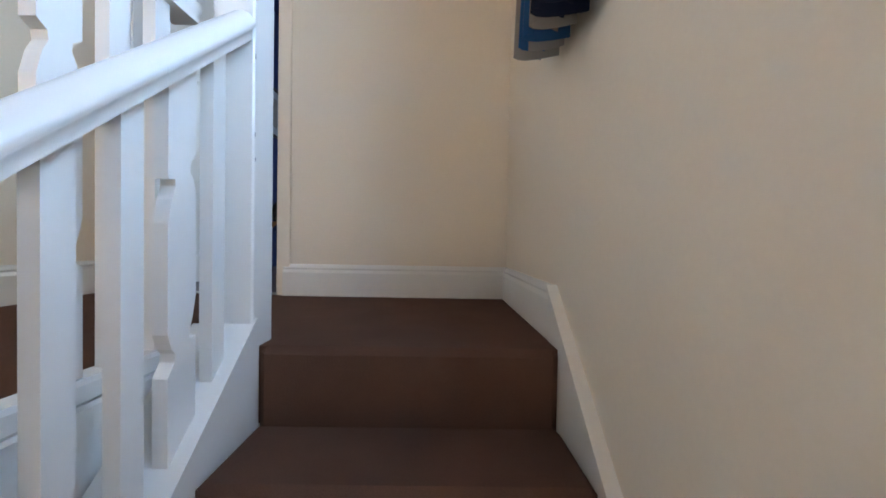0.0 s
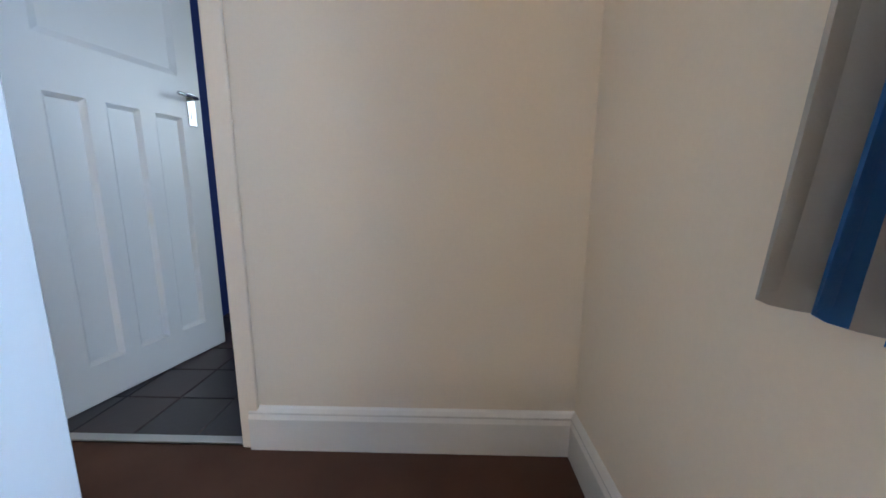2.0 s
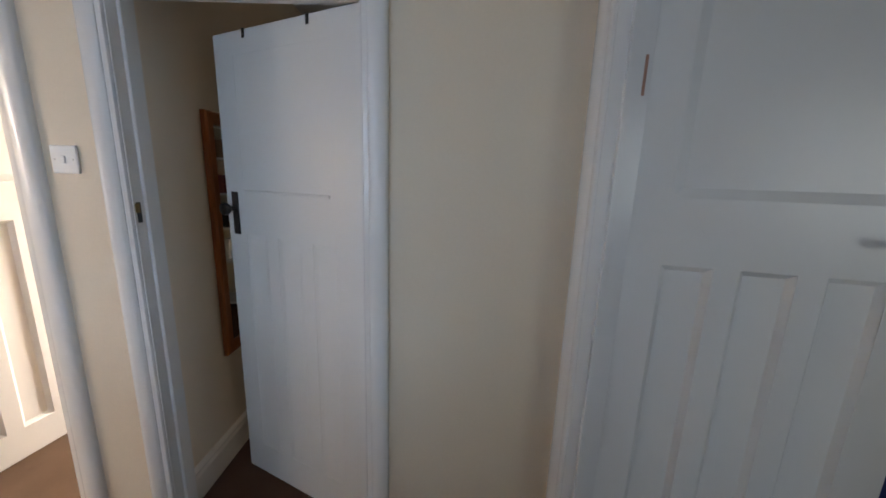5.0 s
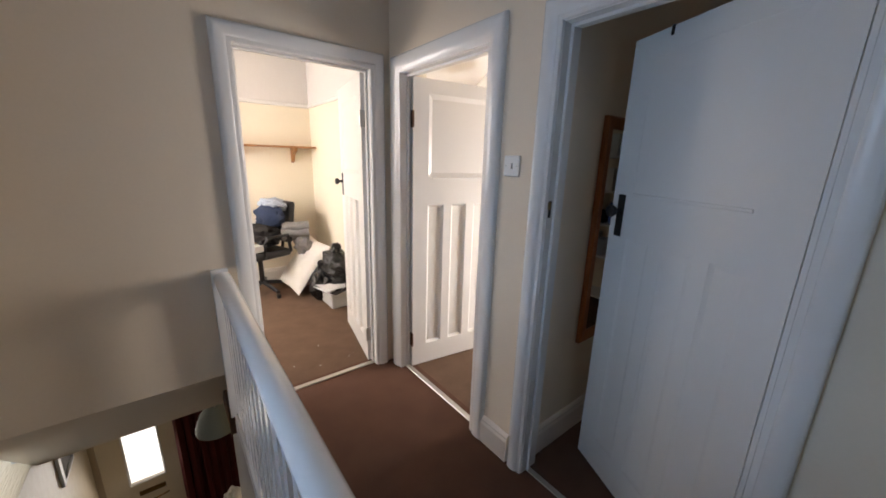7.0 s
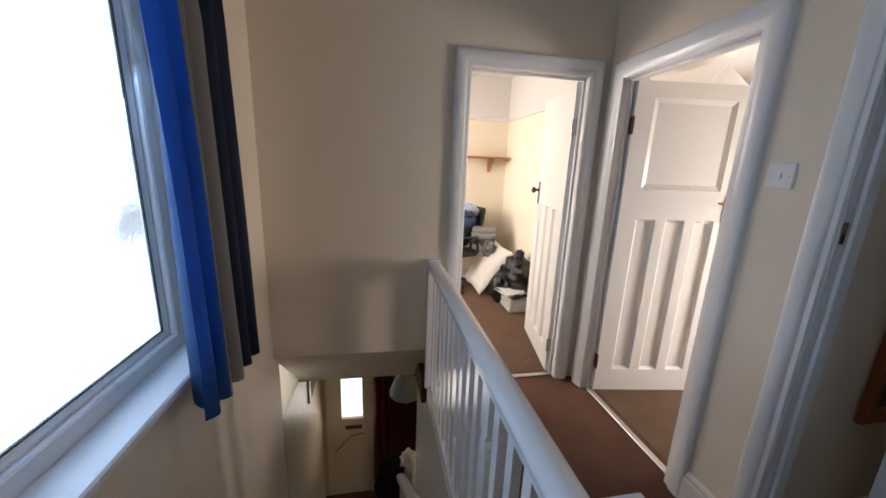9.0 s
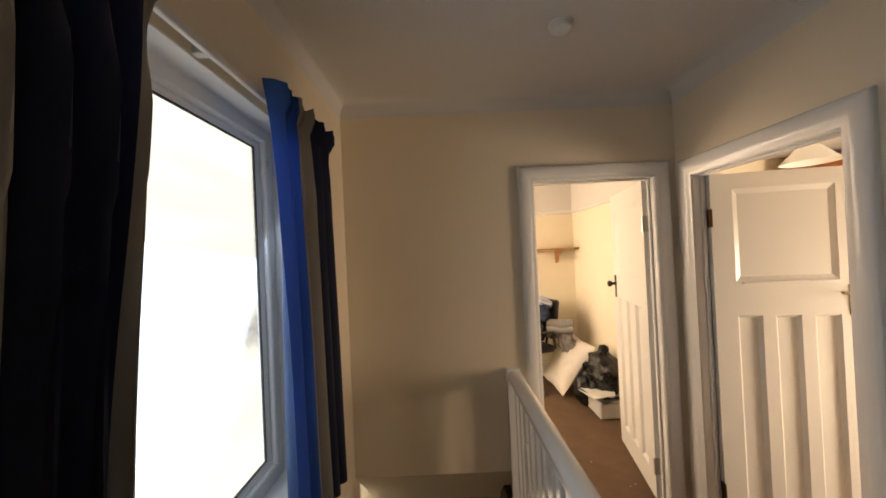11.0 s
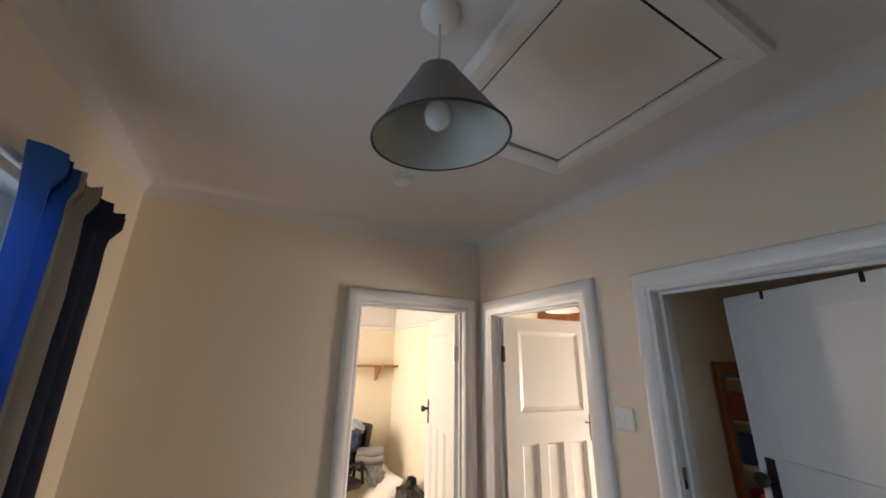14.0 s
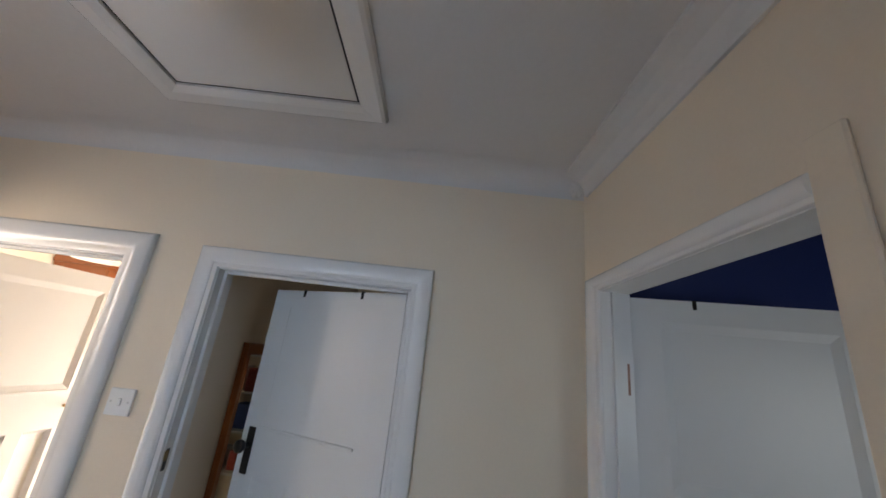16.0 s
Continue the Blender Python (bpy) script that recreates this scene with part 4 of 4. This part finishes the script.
d1, d2 = Vector((-0.60, 0.0, 0.80)), Vector((-0.2, 0.98, -0.15)).normalized()
nn = d1.cross(d2).normalized()
d2 = nn.cross(d1)
pl.matrix_world = Matrix(((d1.x, d2.x, nn.x, 0.09), (d1.y, d2.y, nn.y, -4.55), (d1.z, d2.z, nn.z, 0.31), (0, 0, 0, 1)))
tagged(pl, "large off-white pillow leaning on black bags", "pillow")


def bin_bag(m, size, seed, label):
    b = thing("bin_bag", m, label, "bin bag", "filled bin bags")
    part("sack", lump(size, seed, 0.24, 1.7, 4, -size[2] * 0.85), BAG, b, "", True)
    part("tied_neck", placed(lump((0.05, 0.04, 0.07), seed + 3, 0.6, 3, 3), pose(0, 0, size[2] * 1.05)), BAG, b, "", True)


bin_bag(pose(0.0, -4.22, 0.145), (0.13, 0.15, 0.19), 2, "small knotted black bin bag on the carpet")
bin_bag(pose(-0.13, -4.12, 0.335), (0.16, 0.2, 0.2), 11, "shiny full black bin bag on the storage box")
sbx = thing("storage_box", pose(-0.08, -4.06, 0), "clear plastic storage box stuffed with papers", "storage box")
part("tub", boxes((-0.15, -0.24, 0, 0.13, 0.22, 0.15), bevel=0.012), CLEARBOX, sbx)
part("rim", boxes((-0.16, -0.25, 0.15, 0.14, 0.23, 0.165), bevel=0.005), CLEARBOX, sbx)
rp = random.Random(5)
for i in range(6):
    sh = obj("paper_sheet", boxes((-0.1, -0.14, 0, 0.1, 0.14, 0.003)), PAPER if i % 3 else DARKCLOTH)
    sh.matrix_world = pose(-0.04 + rp.uniform(-0.04, 0.05), -3.97 + rp.uniform(-0.06, 0.04), 0.169 + 0.005 * i, rp.uniform(-2, 2), rp.uniform(0, 5), rp.uniform(-40, 40))
    tagged(sh, "loose sheet lying on the storage box" if i % 3 else "black folder lying on the storage box", "paper", "papers on the box")
for i in range(5):
    c = obj("litter_scrap", lump((0.004, 0.003, 0.0015), i, 0.5, 3, 1), PAPER)
    c.location = (0.3 + rp.uniform(-0.2, 0.35), -3.4 + rp.uniform(-0.5, 0.5), 0.003)
    tagged(c, "tiny pale scrap of litter on the carpet", "litter", "litter on the carpet")

# ---- bedroom behind the wide-open door ----
wd = thing("wardrobe", pose(-2.82, -4.45, 0), "red-brown wooden wardrobe beyond the open door", "wardrobe")
part("carcass", boxes((-0.35, -0.33, 0, 0.35, 0.26, 2.3), bevel=0.006), WARDROBE, wd)
part("cornice", boxes((-0.365, -0.34, 2.3, 0.365, 0.3, 2.39), bevel=0.01), WARDROBE, wd)
for s in (-1, 1):
    dr = part("wardrobe_door", boxes((min(0.005 * s, 0.34 * s), 0.26, 0.1, max(0.005 * s, 0.34 * s), 0.28, 2.26), bevel=0.004), WARDROBE, wd)
    part("handle", boxes((s * 0.04 - 0.008, 0.28, 1.0, s * 0.04 + 0.008, 0.3, 1.12), bevel=0.003), BRASS, dr)
bl = thing("pendant_lamp", pose(-1.75, -3.6, CEIL), "pendant lamp with a pale shade in the bedroom", "ceiling lamp")
part("ceiling_rose", lathe(bmesh.new(), [(0.045, 0), (0.045, -0.01), (0.02, -0.03), (0.006, -0.034)], 20), PLASTIC, bl, "", True)
part("flex", tube(bmesh.new(), [(0, 0, -0.03), (0, 0, -0.16)], 0.003, 6), CABLE, bl)
part("shade", lathe(bmesh.new(), [(0.04, -0.13), (0.2, -0.31), (0.198, -0.31), (0.038, -0.13)], 28, cap=False), PLASTIC, bl, "", True)

# ---- study ----
mir = thing("wall_mirror", pose(0, 0, 0), "tall mirror in an orange pine frame", "mirror")
mx, mz = (-0.83, -0.43), (0.555, 1.705)
FRM = [(0, 0), (0, 0.02), (-0.008, 0.026), (-0.05, 0.022), (-0.056, 0.012), (-0.056, 0)]
part("frame", sweep(FRM, [((mx[0], -1.497, mz[0]), (-1, 0, -1)), ((mx[1], -1.497, mz[0]), (1, 0, -1)), ((mx[1], -1.497, mz[1]), (1, 0, 1)), ((mx[0], -1.497, mz[1]), (-1, 0, 1))], (0, 1, 0), True), PINE, mir)
part("mirror_glass", boxes((mx[0] + 0.05, -1.495, mz[0] + 0.05, mx[1] - 0.05, -1.487, mz[1] - 0.05)), MIRROR, mir)
unit = thing("shelf_unit", pose(-2.69, -0.35, 0), "white shelf unit crowded with books and boxes", "shelf unit")
for y in (-0.6, 0.6):
    part("side_panel", boxes((0, y - 0.01, 0, 0.3, y + 0.01, 1.9)), WHITE, unit)
for z in (0.05, 0.5, 0.85, 1.2, 1.55, 1.88):
    part("shelf", boxes((0, -0.588, z, 0.3, 0.588, z + 0.02)), WHITE, unit)
rb = random.Random(8)
for z in (0.52, 0.87, 1.22, 1.57):
    y = -0.56
    while y < 0.5:
        w = rb.uniform(0.05, 0.2)
        h = rb.uniform(0.1, 0.24)
        bk = obj("stored_item", boxes((0, 0, 0, rb.uniform(0.15, 0.24), w, h), bevel=0.003), rb.choice([PAPER, BOOKRED, BOOKBLUE, CARDBOARD, DARKCLOTH, LIGHTCLOTH, PLASTIC]))
        bk.location = (-2.66, -0.35 + y, z)
        tagged(bk, "book or small box standing on the shelf unit", "box", "items on the shelf unit")
        y += w + rb.uniform(0.01, 0.06)

# ---- hall below ----
fd = thing("front_door", pose(0, 0, 0), "cream front door with a bright glazed pane", "door")
part("leaf", boxes((1.44, -4.3, HALL, 1.555, -4.26, HALL + 2.0), (1.815, -4.3, HALL, 1.98, -4.26, HALL + 2.0), (1.555, -4.3, HALL, 1.815, -4.26, -1.42), (1.555, -4.3, -0.62, 1.815, -4.26, HALL + 2.0)), YELLOW, fd)
part("glazing_bead", sweep([(0, 0), (0, 0.012), (-0.015, 0.004), (-0.015, 0)], [((1.555, -4.26, -1.42), (-1, 0, -1)), ((1.815, -4.26, -1.42), (1, 0, -1)), ((1.815, -4.26, -0.62), (1, 0, 1)), ((1.555, -4.26, -0.62), (-1, 0, 1))], (0, 1, 0), True), WHITE, fd)
dp = part("pane", boxes((1.555, -4.285, -1.42, 1.815, -4.28, -0.62)), FROSTED, fd)
dp.visible_shadow = False
part("letter_plate", boxes((1.575, -4.26, -1.56, 1.765, -4.25, -1.51), bevel=0.004), BRASS, fd, "brass letter plate")
part("door_chain", tube(bmesh.new(), [(1.88, -4.255, -1.85), (1.8, -4.245, -1.75), (1.7, -4.24, -1.64), (1.56, -4.245, -1.62)], 0.008, 8), BRASS, fd, "draught cord")
struct("backdrop_street", boxes((-1, -5.6, -4, 4, -5.59, 3)), glow("street_brightness", (1.0, 0.98, 0.95), 2.8), "white daylight outside the front door", "sky")
red = thing("door_curtain", pose(0, 0, 0), "dark red curtain drawn across the hall", "curtain")
bm = bmesh.new()
cols = []
for i in range(61):
    x = 0.76 + 0.68 * i / 60
    yy = -4.16 + 0.025 * math.sin(i * 0.9) + 0.008 * math.sin(i * 2.3)
    cols.append((bm.verts.new((x, yy, -0.42)), bm.verts.new((x, yy + 0.01 * math.sin(i * 0.5), HALL + 0.02))))
for p, q in zip(cols, cols[1:]):
    bm.faces.new((p[0], q[0], q[1], p[1]))
dr = part("drape", bm, RED, red, "", True)
dr.modifiers.new("cloth", "SOLIDIFY").thickness = 0.004
part("pole", tube(bmesh.new(), [(0.74, -4.17, -0.41), (1.46, -4.17, -0.41)], 0.012), BRASS, red, "", True)
hl = thing("pendant_lamp", pose(1.13, -3.6, -0.3), "pendant lamp with a pale green shade in the hall", "ceiling lamp")
part("flex", tube(bmesh.new(), [(0, 0, 0), (0, 0, -0.19)], 0.004, 6), CABLE, hl)
part("shade", lathe(bmesh.new(), [(0.05, -0.15), (0.11, -0.23), (0.148, -0.33), (0.15, -0.37), (0.147, -0.37), (0.107, -0.232), (0.047, -0.153)], 30, cap=False), GREENSHADE, hl, "", True)
pic = thing("picture_frame", pose(W - 0.006, -3.72, -0.56), "white framed grey picture on the hall wall", "picture")
part("frame", sweep([(0, 0), (0, 0.016), (-0.03, 0.02), (-0.035, 0)], [((0, -0.15, -0.12), (0, -1, -1)), ((0, 0.15, -0.12), (0, 1, -1)), ((0, 0.15, 0.12), (0, 1, 1)), ((0, -0.15, 0.12), (0, -1, 1))], (-1, 0, 0), True), UPVC, pic)
part("print", boxes((-0.006, -0.13, -0.1, 0.0, 0.13, 0.1)), GREYCLOTH, pic)
cloth("dark_coat", pose(1.27, -3.46, HALL + 0.93, 0, 0, 10), (0.15, 0.13, 0.3), 31, DARKCLOTH, "dark coat hung over the lower newel post", rough=0.4)
cloth("white_jacket", pose(1.1, -3.5, HALL + 0.98, 0, 0, 0), (0.11, 0.13, 0.24), 37, PILLOW, "white jacket hung over the lower newel post", rough=0.35)
cloth("pale_bag", pose(1.12, -3.45, HALL + 0.56), (0.12, 0.12, 0.14), 41, PILLOW, "pale bag hanging below the jackets", rough=0.4)


# ---- bathroom wall ----
bp1 = thing("picture_frame", pose(0.002, 1.77, 1.54), "dark-framed picture with a pale mount on the blue wall", "picture")
part("frame", sweep([(0, 0), (0, 0.016), (-0.02, 0.02), (-0.025, 0)], [((0, -0.19, -0.24), (0, -1, -1)), ((0, 0.19, -0.24), (0, 1, -1)), ((0, 0.19, 0.24), (0, 1, 1)), ((0, -0.19, 0.24), (0, -1, 1))], (1, 0, 0), True), BLACK, bp1)
part("mount", boxes((0.0, -0.17, -0.22, 0.006, 0.17, 0.22)), LIGHTCLOTH, bp1, "pale blue card mount")
part("print", boxes((0.0, -0.1, -0.14, 0.008, 0.1, 0.14)), GREYCLOTH, bp1)
bs = thing("bathroom_shelf", pose(0.0, 1.85, 0.43), "small orange wooden shelf low on the blue wall", "shelf")
part("board", boxes((0.0, -0.2, 0, 0.13, 0.2, 0.018), bevel=0.003), SHELFPINE, bs)
part("rail", boxes((0.118, -0.2, 0.03, 0.13, 0.2, 0.042), bevel=0.003), SHELFPINE, bs)
for y in (-0.19, 0.19):
    part("bracket", prism([(0, 0), (0, -0.09), (0.012, -0.09), (0.12, 0)], "y", y - 0.008, y + 0.008), SHELFPINE, bs)
    part("rail_post", boxes((0.118, y - 0.006, 0.017, 0.13, y + 0.006, 0.032)), SHELFPINE, bs)
bk = obj("wash_bag", lump((0.05, 0.12, 0.11), 6, 0.2, 2.0, 4, -0.1), DARKCLOTH, None, "", True)
bk.location = (0.062, 1.83, 0.549)
tagged(bk, "dark wash bag standing on the bathroom shelf", "bag")
